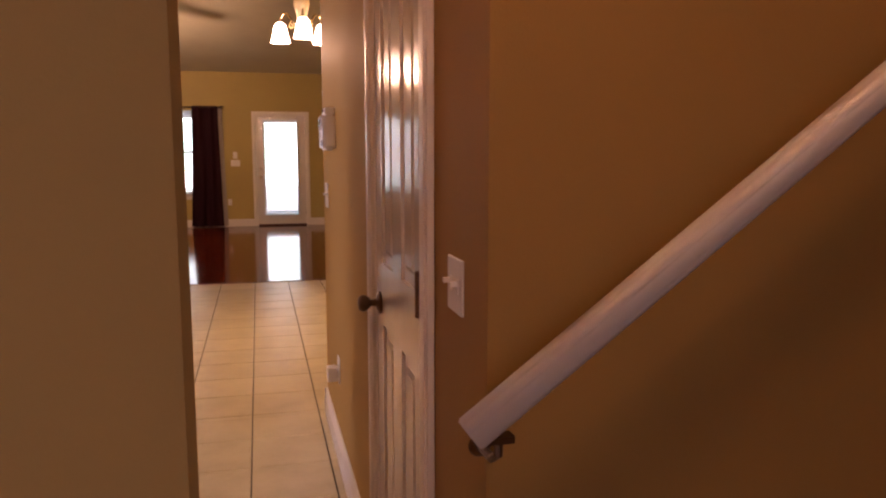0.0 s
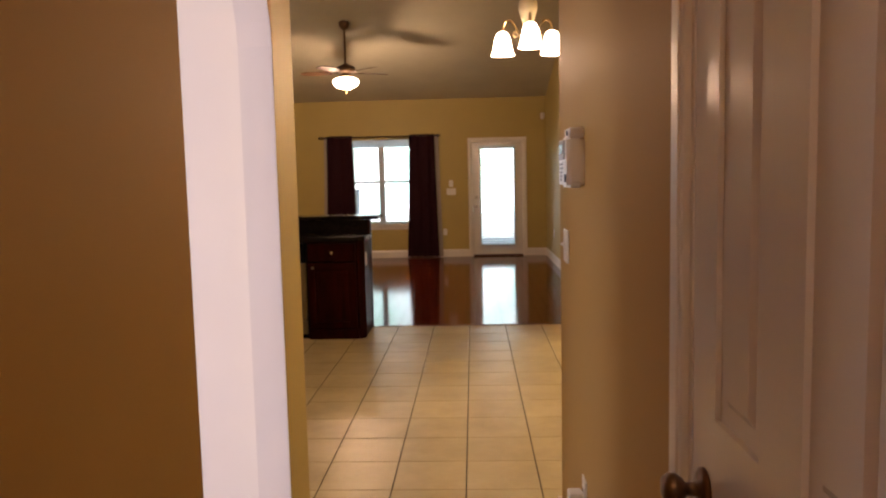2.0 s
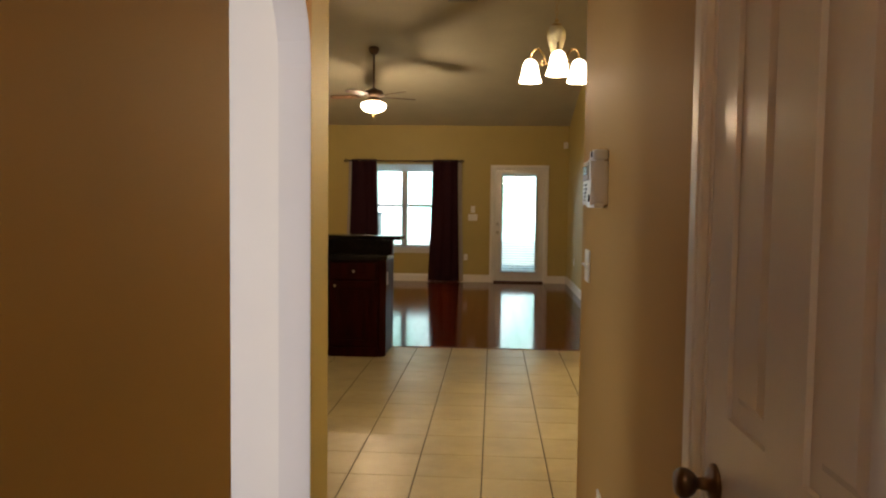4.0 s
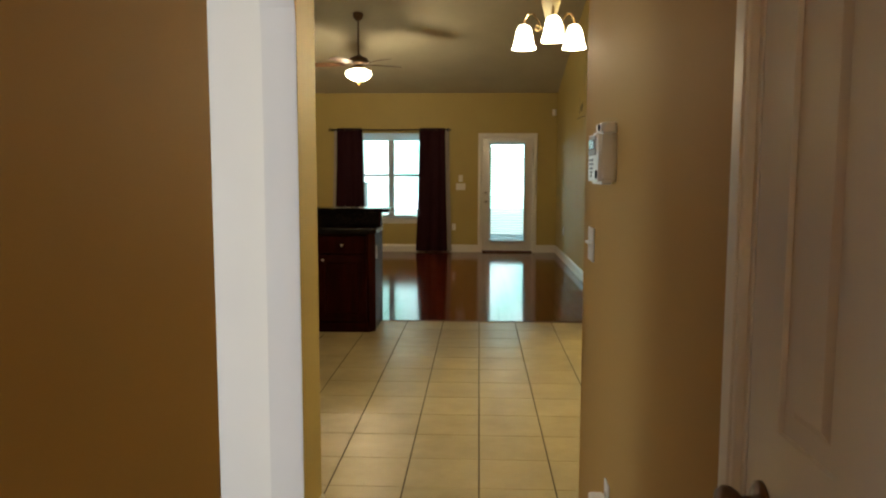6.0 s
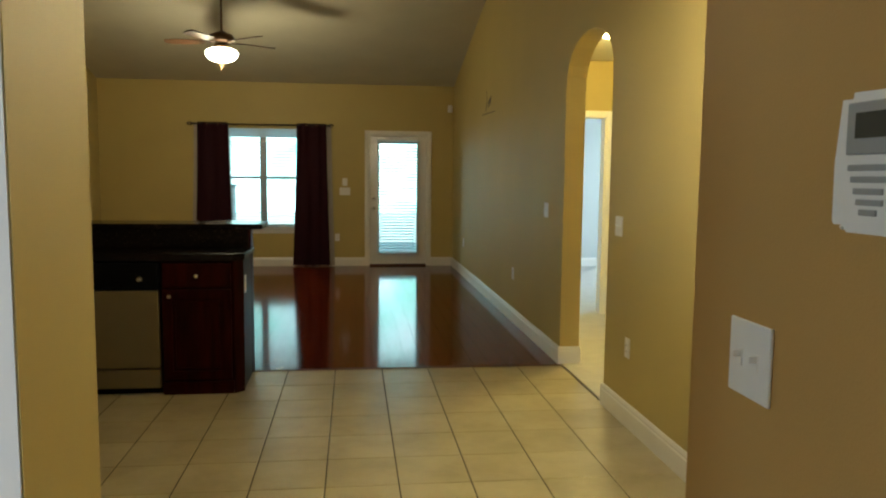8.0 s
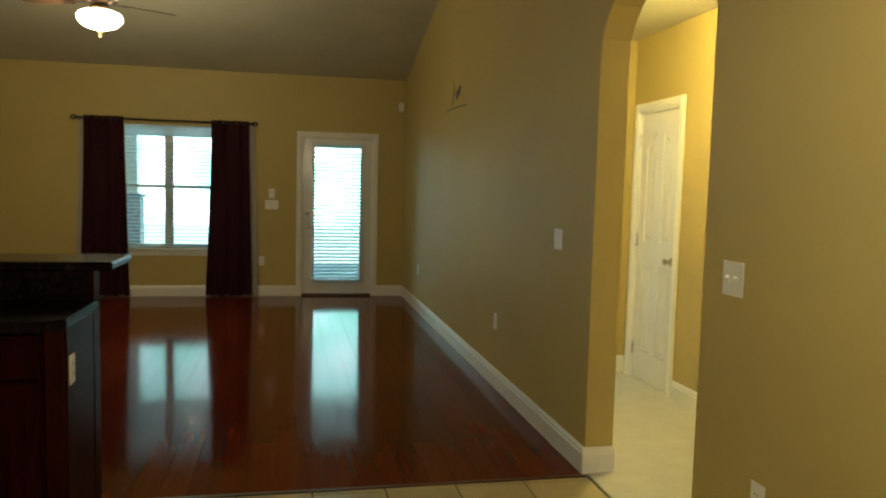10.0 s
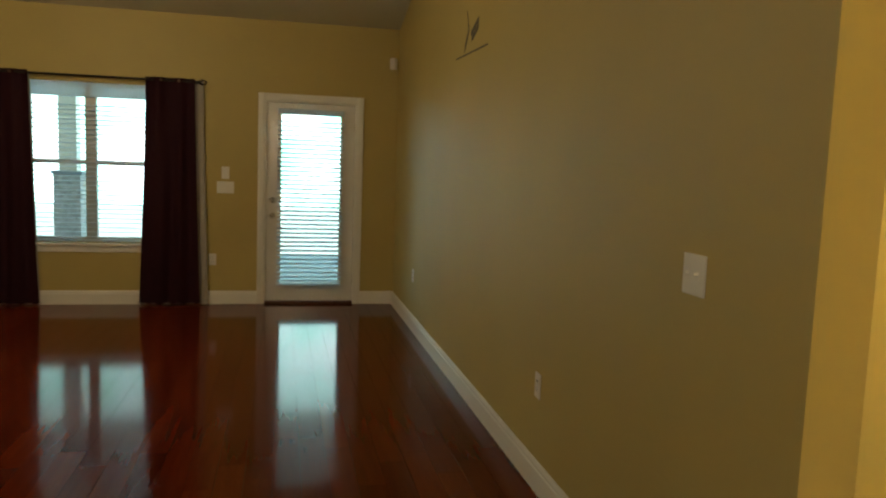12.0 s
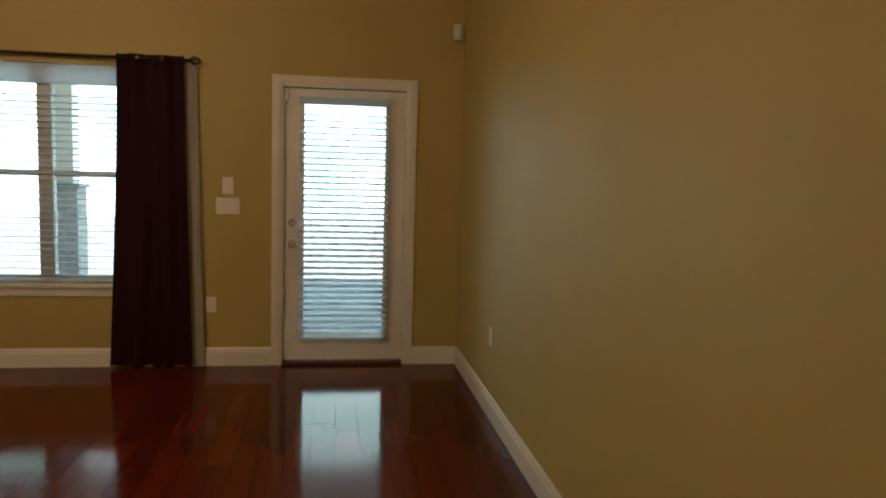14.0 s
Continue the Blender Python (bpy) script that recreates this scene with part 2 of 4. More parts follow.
TILE, PLANK, GRANITE, CHERRY, STEEL, CURTAIN, GLASS = tile_material(), plank_material(), granite_material(), cherry_material(), steel_material(), curtain_material(), glass_material()
LAMPGLASS = glow("lit_frosted_glass", (1.0, 0.86, 0.58), 9.0)
HALLGLASS = glow("lit_dome_glass", (1.0, 0.80, 0.42), 12.0)
DISTANCE = backdrop_material()


# ---- mesh helpers ----
def box(bm, x0, y0, z0, x1, y1, z1, bevel=0.0):
    ret = bmesh.ops.create_cube(bm, size=1.0, matrix=Matrix.LocRotScale(((x0 + x1) / 2, (y0 + y1) / 2, (z0 + z1) / 2), None, (abs(x1 - x0), abs(y1 - y0), abs(z1 - z0))))
    if bevel:
        edges = {e for v in ret["verts"] for e in v.link_edges}
        bmesh.ops.bevel(bm, geom=list(edges), offset=bevel, segments=2, profile=0.5, affect='EDGES')
    return bm


def tube(bm, points, radius, seg=10):
    """A round bar through the points."""
    rings = []
    pts = [Vector(p) for p in points]
    for i, p in enumerate(pts):
        d = (pts[min(i + 1, len(pts) - 1)] - pts[max(i - 1, 0)]).normalized()
        q = d.to_track_quat('Z', 'Y')
        rings.append([bm.verts.new(p + q @ Vector((radius * math.cos(2 * math.pi * k / seg), radius * math.sin(2 * math.pi * k / seg), 0))) for k in range(seg)])
    for a, c in zip(rings, rings[1:]):
        for k in range(seg):
            bm.faces.new((a[k], a[(k + 1) % seg], c[(k + 1) % seg], c[k]))
    bm.faces.new(rings[0][::-1])
    bm.faces.new(rings[-1])
    return bm


def turned(bm, profile, origin=(0, 0, 0), axis='Z', seg=24):
    """A solid of revolution from (radius, height) pairs."""
    m = {'Z': Matrix.Identity(3), 'X': Matrix(((0, 0, 1), (0, 1, 0), (-1, 0, 0))), '-X': Matrix(((0, 0, -1), (0, 1, 0), (1, 0, 0))),
         '-Y': Matrix(((1, 0, 0), (0, 0, -1), (0, 1, 0)))}[axis]
    rings = []
    for r, h in profile:
        rings.append([bm.verts.new(Vector(origin) + m @ Vector((max(r, 1e-4) * math.cos(2 * math.pi * k / seg), max(r, 1e-4) * math.sin(2 * math.pi * k / seg), h))) for k in range(seg)])
    for a, c in zip(rings, rings[1:]):
        for k in range(seg):
            bm.faces.new((a[k], a[(k + 1) % seg], c[(k + 1) % seg], c[k]))
    bm.faces.new(rings[0][::-1])
    bm.faces.new(rings[-1])
    return bm


def prism(bm, outline, depth, place):
    """An outline (u, v) given depth along w; place(u, v, w) gives the point."""
    a = [bm.verts.new(place(u, v, 0)) for u, v in outline]
    c = [bm.verts.new(place(u, v, depth)) for u, v in outline]
    n = len(outline)
    bm.faces.new(a)
    bm.faces.new(c[::-1])
    for k in range(n):
        bm.faces.new((a[k], c[k], c[(k + 1) % n], a[(k + 1) % n]))
    return bm


def mesh_of(name, bm, material, smooth=False):
    bmesh.ops.recalc_face_normals(bm, faces=bm.faces)
    me = bpy.data.meshes.new(name)
    bm.to_mesh(me)
    bm.free()
    me.materials.append(material)
    if smooth:
        for p in me.polygons:
            p.use_smooth = True
    return me


def part(name, bm, material, parent=None, label="", smooth=False):
    ob = new(name, mesh_of(name, bm, material, smooth))
    if parent is not None:
        ob.parent = parent
    if label:
        ob["label"] = label
    return ob


def thing(name, label, category, group="", at=(0, 0, 0)):
    ob = new(name)
    ob.empty_display_size = 0.1
    ob.location = at
    return tagged(ob, label, category, group)


def structure(name, bm, material, label="", category="", smooth=False):
    return tagged(part(name, bm, material, smooth=smooth), label, category, kind="structure")


# ---- plan ----
XL, XR = 0.10, 1.113          # hall walls
XW = 2.085                    # long wall of dining and living room
YF = 14.48                   # far wall
XK = -3.24                   # kitchen and living room wall on the far side
YE = 3.98                    # end of the hall
YS = 1.18                    # stair wall
YWOOD = 8.16                 # tile meets wood
ARCH0, ARCH1 = 7.19, 8.20    # archway to the bedroom passage
XV, YV = 3.235, 10.20         # passage walls
RIDGE_Y, RIDGE_Z = 8.6, 2.81 + 0.25 * (YF - 8.6)


def vault(y):
    return 2.81 + 0.25 * (YF - y) if y >= RIDGE_Y else RIDGE_Z - 0.25 * (RIDGE_Y - y)


# ---- walls, floors and ceilings ----
def arc(y0, y1, spring, rise, n=14, power=0.8):
    """The upper edge of an arched opening, from y0 to y1."""
    c, r = (y0 + y1) / 2, (y1 - y0) / 2
    return [(c - r * math.cos(math.pi * k / n), spring + rise * abs(math.sin(math.pi * k / n)) ** power) for k in range(n + 1)]


def wall_along_y(name, x0, x1, outline, material=WALL, label="tan painted plaster wall"):
    bm = prism(bmesh.new(), outline, x1 - x0, lambda u, v, w: (x0 + w, u, v))
    return structure(name, bm, material, label, "wall")


def wall_along_x(name, y0, y1, outline, material=WALL, label="tan painted plaster wall"):
    bm = prism(bmesh.new(), outline, y1 - y0, lambda u, v, w: (u, y0 + w, v))
    return structure(name, bm, material, label, "wall")


def notch(u0, u1, h):
    return [(u0, 0), (u0, h), (u1, h), (u1, 0)]


HD = 2.04
wall_along_y("wall_hall_right", XR, XR + 0.12, [(YS, 0), *notch(1.58, 2.25, HD), (YE, 0), (YE, 2.75), (YS, 2.75)], HALLP, "tan painted hall wall, warm light in its colour")
wall_along_y("wall_hall_left", XL - 0.12, XL, [(FRONT_Y, 0), (2.86, 0), *arc(2.86, 3.70, 1.87, 0.36, power=1.0), (3.70, 2.75), (FRONT_Y, 2.75)], HALLP, "tan painted hall wall, warm light in its colour")
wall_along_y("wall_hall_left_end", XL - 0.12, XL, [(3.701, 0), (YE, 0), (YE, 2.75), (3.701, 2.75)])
structure("wall_foyer", prism(bmesh.new(), [(XL, 0.49), (0.756, 0.49), (0.760, 0.495), (0.62, 0.61), (XL, 0.61)], 2.75, lambda u, v, w: (u, v, w)), HALLP, "tan painted wall end, warm light in its colour", "wall")
wall_along_x("wall_stair", YS, YS + 0.12, [(XR + 0.12, 0), (4.2, 0), (4.2, 2.75), (XR + 0.12, 2.75)], HALLP, "tan painted hall wall, warm light in its colour")
wall_along_x("wall_stair_other", -0.12, 0.0, [(2.4, 0), (4.2, 0), (4.2, 2.75), (2.4, 2.75)], HALLP, "tan painted hall wall, warm light in its colour")
wall_along_y("wall_foyer_right", 2.4, 2.52, [(ENTRY_Y, 0), (-0.12, 0), (-0.12, 2.75), (ENTRY_Y, 2.75)], HALLP, "tan painted hall wall, warm light in its colour")
wall_along_y("wall_stair_end", 4.2, 4.32, [(-0.12, 0), (1.16, 0), (1.16, 2.75), (-0.12, 2.75)], HALLP, "tan painted hall wall, warm light in its colour")
wall_along_x("wall_dining_return", YE - 0.12, YE, [(XR + 0.12, 0), (XW, 0), (XW, 2.75), (XR + 0.12, 2.75)])
wall_along_x("wall_front_room_back", 3.80, YE, [(-4.2, 0), (XL - 0.12, 0), (XL - 0.12, 2.75), (-4.2, 2.75)], FRONT, "pale painted front room wall")
wall_along_x("wall_over_hall", 3.80, YE, [(XK - 0.12, 2.85), (XW + 0.15, 2.85), (XW + 0.15, vault(YE) + 0.04), (XK - 0.12, vault(YE) + 0.04)])
wall_along_y("wall_front_room_side", -4.32, -4.2, [(FRONT_Y, 0), (YE, 0), (YE, 2.75), (3.3, 2.75), (3.3, 0.6), (1.7, 0.6), (1.7, 2.1), (3.299, 2.1), (3.299, 2.75), (FRONT_Y, 2.75)])
wall_along_x("wall_front", FRONT_Y - 0.12, FRONT_Y, [(-4.32, 0), (XL, 0), (XL, 2.75), (-0.4, 2.75), (-0.4, 0.4), (-3.0, 0.4), (-3.0, 2.15), (-0.41, 2.15), (-0.41, 2.75), (-4.32, 2.75)])
wall_along_x("wall_entry", ENTRY_Y - 0.12, ENTRY_Y, [(XL, 0), (2.52, 0), (2.52, 2.75), (0.53, 2.75), (0.53, 0.3), (0.19, 0.3), (0.19, 2.1), (0.529, 2.1), (0.529, 2.75), (XL, 2.75)], HALLP, "tan painted hall wall, warm light in its colour")
long_wall = [(YE, 0), (ARCH0, 0), *arc(ARCH0, ARCH1, 2.05, 0.36), (ARCH1, 0), (YF + 0.15, 0), (YF + 0.15, vault(YF)), (RIDGE_Y, RIDGE_Z + 0.03), (YE, vault(YE) + 0.03)]
wall_along_y("wall_right", XW, XW + 0.15, long_wall)
wall_along_y("wall_left", XK - 0.12, XK, [(YE, 0), (YF + 0.15, 0), (YF + 0.15, vault(YF)), (RIDGE_Y, RIDGE_Z + 0.03), (YE, vault(YE) + 0.03)])
W0, W1, WZ0, WZ1 = -1.42, -0.29, 0.60, 2.12
D0, D1 = 0.765, 1.675
bm = bmesh.new()
for x0, x1, z0, z1 in ((XK, W0, 0, 2.86), (W0, W1, 0, WZ0), (W0, W1, WZ1, 2.86), (W1, D0, 0, 2.86), (D0, D1, 2.05, 2.86), (D1, XW, 0, 2.86)):
    box(bm, x0, YF, z0, x1, YF + 0.15, z1)
structure("wall_far", bm, WALL, "tan painted wall with window and glazed door", "wall")
wall_along_y("wall_passage", XV, XV + 0.12, [(6.5, 0), *notch(8.21, 9.00, HD), *notch(9.475, 10.09, HD), (YV, 0), (YV, 2.6), (6.5, 2.6)])
wall_along_x("wall_passage_end", YV, YV + 0.12, [(XW + 0.15, 0), *notch(2.30, 3.09, HD), (XV + 0.12, 0), (XV + 0.12, 2.6), (XW + 0.15, 2.6)])
wall_along_x("wall_passage_back", 6.38, 6.5, [(XW + 0.15, 0), (5.5, 0), (5.5, 2.6), (XW + 0.15, 2.6)])
wall_along_x("wall_bedroom_far", 14.3, 14.42, [(XW + 0.15, 0), (5.5, 0), (5.5, 2.6), (XW + 0.15, 2.6)], GREY, "blue-grey painted bedroom wall")
wall_along_y("wall_bedroom_side", 5.5, 5.62, [(6.38, 0), (14.42, 0), (14.42, 2.6), (13.4, 2.6), (13.4, 0.6), (11.4, 0.6), (11.4, 2.2), (13.39, 2.2), (13.39, 2.6), (6.38, 2.6)], GREY, "blue-grey painted bedroom wall")
wall_along_x("wall_bedroom_near", YV + 0.0, YV + 0.12, [(XV + 0.12, 0), (5.5, 0), (5.5, 2.6), (XV + 0.12, 2.6)], GREY, "blue-grey painted bedroom wall")
wall_along_y("wall_bedroom_party", XW + 0.152, XW + 0.17, [(YV + 0.13, 0), (14.29, 0), (14.29, 2.6), (YV + 0.13, 2.6)], GREY, "blue-grey painted bedroom wall")
wall_along_x("wall_closet", 2.6, 2.7, [(XR + 0.12, 0), (XW, 0), (XW, 2.75), (XR + 0.12, 2.75)])


def slope(name, y0, z0, y1, z1):
    bm = prism(bmesh.new(), [(y0, z0), (y1, z1), (y1, z1 + 0.1), (y0, z0 + 0.1)], XW - XK + 0.27, lambda u, v, w: (XK - 0.12 + w, u, v))
    structure(name, bm, CEIL, "vaulted drywall ceiling with fine texture", "ceiling")


slope("ceiling_living", RIDGE_Y, RIDGE_Z, YF + 0.15, vault(YF + 0.15))
slope("ceiling_dining", 3.80, vault(3.80), RIDGE_Y, RIDGE_Z)
structure("ceiling_hall", box(bmesh.new(), -4.32, FRONT_Y - 0.12, 2.75, 4.32, YE + 0.03, 2.85), CEIL, "flat drywall ceiling", "ceiling")
structure("ceiling_passage", box(bmesh.new(), XW + 0.15, 6.38, 2.6, 5.62, 14.42, 2.7), CEIL, "flat drywall ceiling", "ceiling")

structure("ground", box(bmesh.new(), -400, -400, -0.40, 400, 400, -0.15), LAWN, "lawn around the house, sun glare in its pale colour", "ground")
structure("patio", box(bmesh.new(), -5.5, YF + 0.16, -0.30, 5.5, 19.2, -0.06), CONCRETE, "concrete patio slab with blue shade in its colour", "patio")
structure("porch_roof", box(bmesh.new(), -5.5, YF + 0.16, 2.72, 5.5, 19.3, 2.86), TRIM, "white porch ceiling", "roof")
structure("backdrop", box(bmesh.new(), -40, 34, -0.15, 40, 34.2, 22), DISTANCE, "glowing sheet for hazy sunlit trees in the distance", "backdrop")
floor_tiled = structure("floor", box(bmesh.new(), -4.3, FRONT_Y, -0.16, 3.36, YWOOD, -0.004), GROUT, "beige ceramic tile floor with dark grout", "floor")
floor_wood = structure("floor_living", box(bmesh.new(), XK, YWOOD + 0.002, -0.16, XW, YF + 0.14, -0.004), SUBFLOOR, "glossy dark cherry plank floor", "floor")
structure("floor_passage", box(bmesh.new(), XW + 0.012, 6.5, -0.15, XV + 0.06, YV + 0.06, 0.006), CARPET, "pale carpet in the bedroom passage", "floor")
structure("floor_bedroom", box(bmesh.new(), XW + 0.15, YV + 0.06, -0.16, 5.5, 14.3, 0.004), CARPET, "pale bedroom carpet", "floor")
structure("floor_side_room", box(bmesh.new(), XV + 0.06, 6.5, -0.16, 5.5, YV, 0.005), CARPET, "pale carpet in side room", "floor")
structure("floor_front_room", box(bmesh.new(), -4.2, FRONT_Y, -0.12, XL - 0.06, 3.80, 0.008), RUG, "dark carpet in front room", "floor")


lining = [(2.86, 0), *arc(2.86, 3.70, 1.87, 0.36, power=1.0), (3.70, 0), (3.697, 0), *arc(2.863, 3.697, 1.87, 0.357, power=1.0)[::-1], (2.863, 0)]
wall_along_y("wall_arch_lining", XL - 0.12, XL - 0.002, lining, REVEAL, "painted reveal of the front room archway, daylight in its pale colour")

# ---- trim ----
def baseboard(x0, y0, x1, y1, nx, ny, h=0.135):
    """A moulded baseboard along a wall from one point to another; (nx, ny) points into the room."""
    d = Vector((x1 - x0, y1 - y0, 0))
    prof = [(0, 0), (0.016, 0), (0.016, h - 0.035), (0.012, h - 0.028), (0.012, h - 0.016), (0.005, h), (0, h)]
    bm = bmesh.new()
    prism(bm, prof, 1.0, lambda u, v, w: (x0 + nx * (u + 0.001) + d.x * w, y0 + ny * (u + 0.001) + d.y * w, v))
    structure("baseboard", bm, TRIM, "white moulded baseboard", "baseboard")


baseboard(XR, 2.315, XR, YE, -1, 0)
baseboard(XR, YS, XR, 1.515, -1, 0)
baseboard(XR - 0.016, YE, XW, YE, 0, 1)
baseboard(XL, 0.61, XL, 2.86, 1, 0)
baseboard(XL, 3.70, XL, YE, 1, 0)
baseboard(XL - 0.12, 3.70, XL + 0.016, 3.70, 0, -1)
baseboard(-4.2, 3.80, XL - 0.12, 3.80, 0, -1)
baseboard(XW, YE + 0.018, XW, ARCH0, -1, 0)
baseboard(XW - 0.016, ARCH0, XW + 0.15, ARCH0, 0, 1)
baseboard(XW - 0.016, ARCH1, XW + 0.15, ARCH1, 0, -1)
baseboard(XW, ARCH1, XW, YF, -1, 0)
baseboard(XK, YF, D0 - 0.065, YF, 0, -1)
baseboard(D1 + 0.065, YF, XW - 0.016, YF, 0, -1)
baseboard(XK, YWOOD, XK, YF, 1, 0)
baseboard(XV, 9.07, XV, 9.413, -1, 0)
baseboard(XV, 6.5, XV, 8.142, -1, 0)
baseboard(3.151, YV, XV, YV, 0, -1)
baseboard(XW + 0.17, 14.3, 5.5, 14.3, 0, -1)
baseboard(XW + 0.15, 6.5, XW + 0.15, ARCH0, 1, 0)
baseboard(XW + 0.15, ARCH1, XW + 0.15, YV, 1, 0)
structure("trim", box(bmesh.new(), -0.12, YWOOD - 0.012, 0.0, XW, YWOOD + 0.014, 0.006, 0.002), SUBSTRATE, "dark reducer strip between tile and wood", "trim")


def casing(u0, u1, h, place, w=0.065, depth=0.017):
    """Door casing of two legs and a head; place(u, v, d) gives points, d out of the wall."""
    out = []
    for a, c, z0, z1 in ((u0 - w, u0, 0, h + w), (u1, u1 + w, 0, h + w), (u0, u1, h, h + w)):
        bm = bmesh.new()
        box(bm, a, 0.001, z0, c, depth, z1, 0.004)
        box(bm, a + 0.012, 0.001, z0, c - 0.012, depth + 0.004, z1, 0.003) if z0 == 0 else box(bm, a, 0.001, z0 + 0.014, c, depth + 0.004, z1 - 0.014, 0.003)
        for v in bm.verts:
            v.co = Vector(place(v.co.x, v.co.z, v.co.y))
        out.append(bm)
    root = thing("trim", "white painted door casing", "trim")
    root["kind"] = "structure"
    for bm in out:
        part("casing_board", bm, TRIM, root)
    return root


def jambs(u0, u1, h, deep, place):
    bm = bmesh.new()
    for a, c, z0, z1 in ((u0 - 0.004, u0 + 0.014, 0, h), (u1 - 0.014, u1 + 0.004, 0, h), (u0, u1, h - 0.014, h + 0.004)):
        box(bm, a, -deep, z0, c, 0.004, z1)
    for v in bm.verts:
        v.co = Vector(place(v.co.x, v.co.z, v.co.y))
    structure("trim", bm, TRIM, "white painted door jamb", "trim")


on_hall = lambda u, v, d: (XR - d, u, v)
on_passage = lambda u, v, d: (XV - d, u, v)
on_far = lambda u, v, d: (u, YF - d, v)
on_end = lambda u, v, d: (u, YV - d, v)
casing(1.58, 2.25, HD, on_hall)
jambs(1.58, 2.25, HD, 0.12, on_hall)
casing(8.21, 9.00, HD, on_passage)
jambs(8.21, 9.00, HD, 0.12, on_passage)
casing(9.475, 10.09, HD, on_passage, 0.06)
jambs(9.475, 10.09, HD, 0.12, on_passage)
casing(2.30, 3.09, HD, on_end, 0.06)
jambs(2.30, 3.09, HD, 0.12, on_end)
casing(D0, D1, 2.045, on_far)
jambs(D0, D1, 2.045, 0.15, on_far)


# ---- doors ----
def knob_mesh():
    return turned(bmesh.new(), [(0.031, 0), (0.031, 0.005), (0.023, 0.010), (0.011, 0.013), (0.009, 0.028), (0.016, 0.033), (0.023, 0.043), (0.024, 0.052), (0.018, 0.061), (0.005, 0.064)], axis='-Y')


def panel_door(name, w, h, matrix, label, knob_u, hinge_u, hinge_material=BRONZE):
    """A moulded four-panel door with arched upper panels; u runs from 0 to w, the face looks to -y."""
    root = thing(name, label, "door")
    root["kind"] = "structure"
    root.matrix_world = matrix
    slab = bmesh.new()
    box(slab, 0, 0.008, 0, w, 0.030, h, 0.0)
    s, mid = 0.115 * w / 0.71, 0.128 * w / 0.71
    low0, low1, up0, up1 = 0.22, 0.88, 1.05, h - 0.16
    cols = ((s, w / 2 - mid / 2), (w / 2 + mid / 2, w - s))
    # stiles and rails stand proud of the core on both faces
    for y0, y1 in ((0.0, 0.009), (0.029, 0.038)):
        for x0, x1, z0, z1 in ((0, s, 0, h), (w - s, w, 0, h), (w / 2 - mid / 2, w / 2 + mid / 2, low0, low1), (w / 2 - mid / 2, w / 2 + mid / 2, up0, up1), (s, w - s, 0, low0), (s, w - s, low1, up0)):
            box(slab, x0, y0, z0, x1, y1, z1)
        for i, (x0, x1) in enumerate(cols):
            n = 8
            line = [(x0 + (x1 - x0) * k / n, up1 - 0.10 * (1 - math.sin(math.pi / 2 * ((k / n) if i == 0 else (1 - k / n)) ** 1.3))) for k in range(n + 1)]
            prism(slab, [*line, (x1, h), (x0, h)], y1 - y0, lambda u, v, q: (u, y0 + q, v))
        box(slab, w / 2 - mid / 2, y0, up1, w / 2 + mid / 2, y1, h)
    leaf = part("leaf", slab, DOORP, root)
    g = 0.026
    for i, (x0, x1) in enumerate(cols):
        for z0, z1, arched in ((low0, low1, False), (up0, up1, True)):
            n = 8
            a, c = x0 + g, x1 - g
            top = [(a + (c - a) * k / n, z1 - g - (0.10 * (1 - math.sin(math.pi / 2 * ((k / n) if i == 0 else (1 - k / n)) ** 1.3)) if arched else 0)) for k in range(n + 1)]
            outline = [(c, z0 + g), (a, z0 + g), *top]
            cx, cz = (a + c) / 2, (z0 + z1) / 2
            bm = bmesh.new()
            for face, d in ((0.010, -1), (0.028, 1)):
                lo = [bm.verts.new((u, face, v)) for u, v in outline]
                hi = [bm.verts.new((u + (0.016 if u < cx else -0.016), face + d * 0.008, v + (0.016 if v < cz else -0.016))) for u, v in outline]
                for k in range(len(outline)):
                    bm.faces.new((lo[k], lo[(k + 1) % len(lo)], hi[(k + 1) % len(hi)], hi[k]))
                bm.faces.new(hi)
            part("panel", bm, DOORP, root)
    kn = part("knob", knob_mesh(), NICKEL if hinge_material is NICKEL else BRONZE, root, "round metal door knob", True)
    kn.location = (knob_u, 0, 0.935)
    for z in (0.22, 1.06, 1.82):
        bm = bmesh.new()
        inset = -0.022 if hinge_u > 0.1 else 0.0
        box(bm, hinge_u + inset - 0.018, -0.006, z - 0.046, hinge_u + inset + 0.016, 0.010, z + 0.046, 0.001)
        tube(bm, [(hinge_u + inset, -0.010, z - 0.048), (hinge_u + inset, -0.010, z + 0.048)], 0.007, 8)
        part("hinge", bm, hinge_material, root, "dark bronze hinge")
    return root


# the face looks to -x on these walls: u runs to -y
panel_door("door_1", 0.636, 2.015, pose(XR - 0.002, 2.233, 0.010, 0, 0, -90), "closed white moulded panel door with knob", 0.062, 0.636)
panel_door("door_2", 0.581, 2.015, pose(XV + 0.014, 10.073, 0.010, 0, 0, -90), "closed narrow white closet door with arched panels", 0.52, 0.0, NICKEL)
panel_door("door_3", 0.75, 2.015, pose(XV + 0.148, 8.975, 0.012, 0, 0, -7), "white panel door standing open into a side room", 0.69, -0.002)


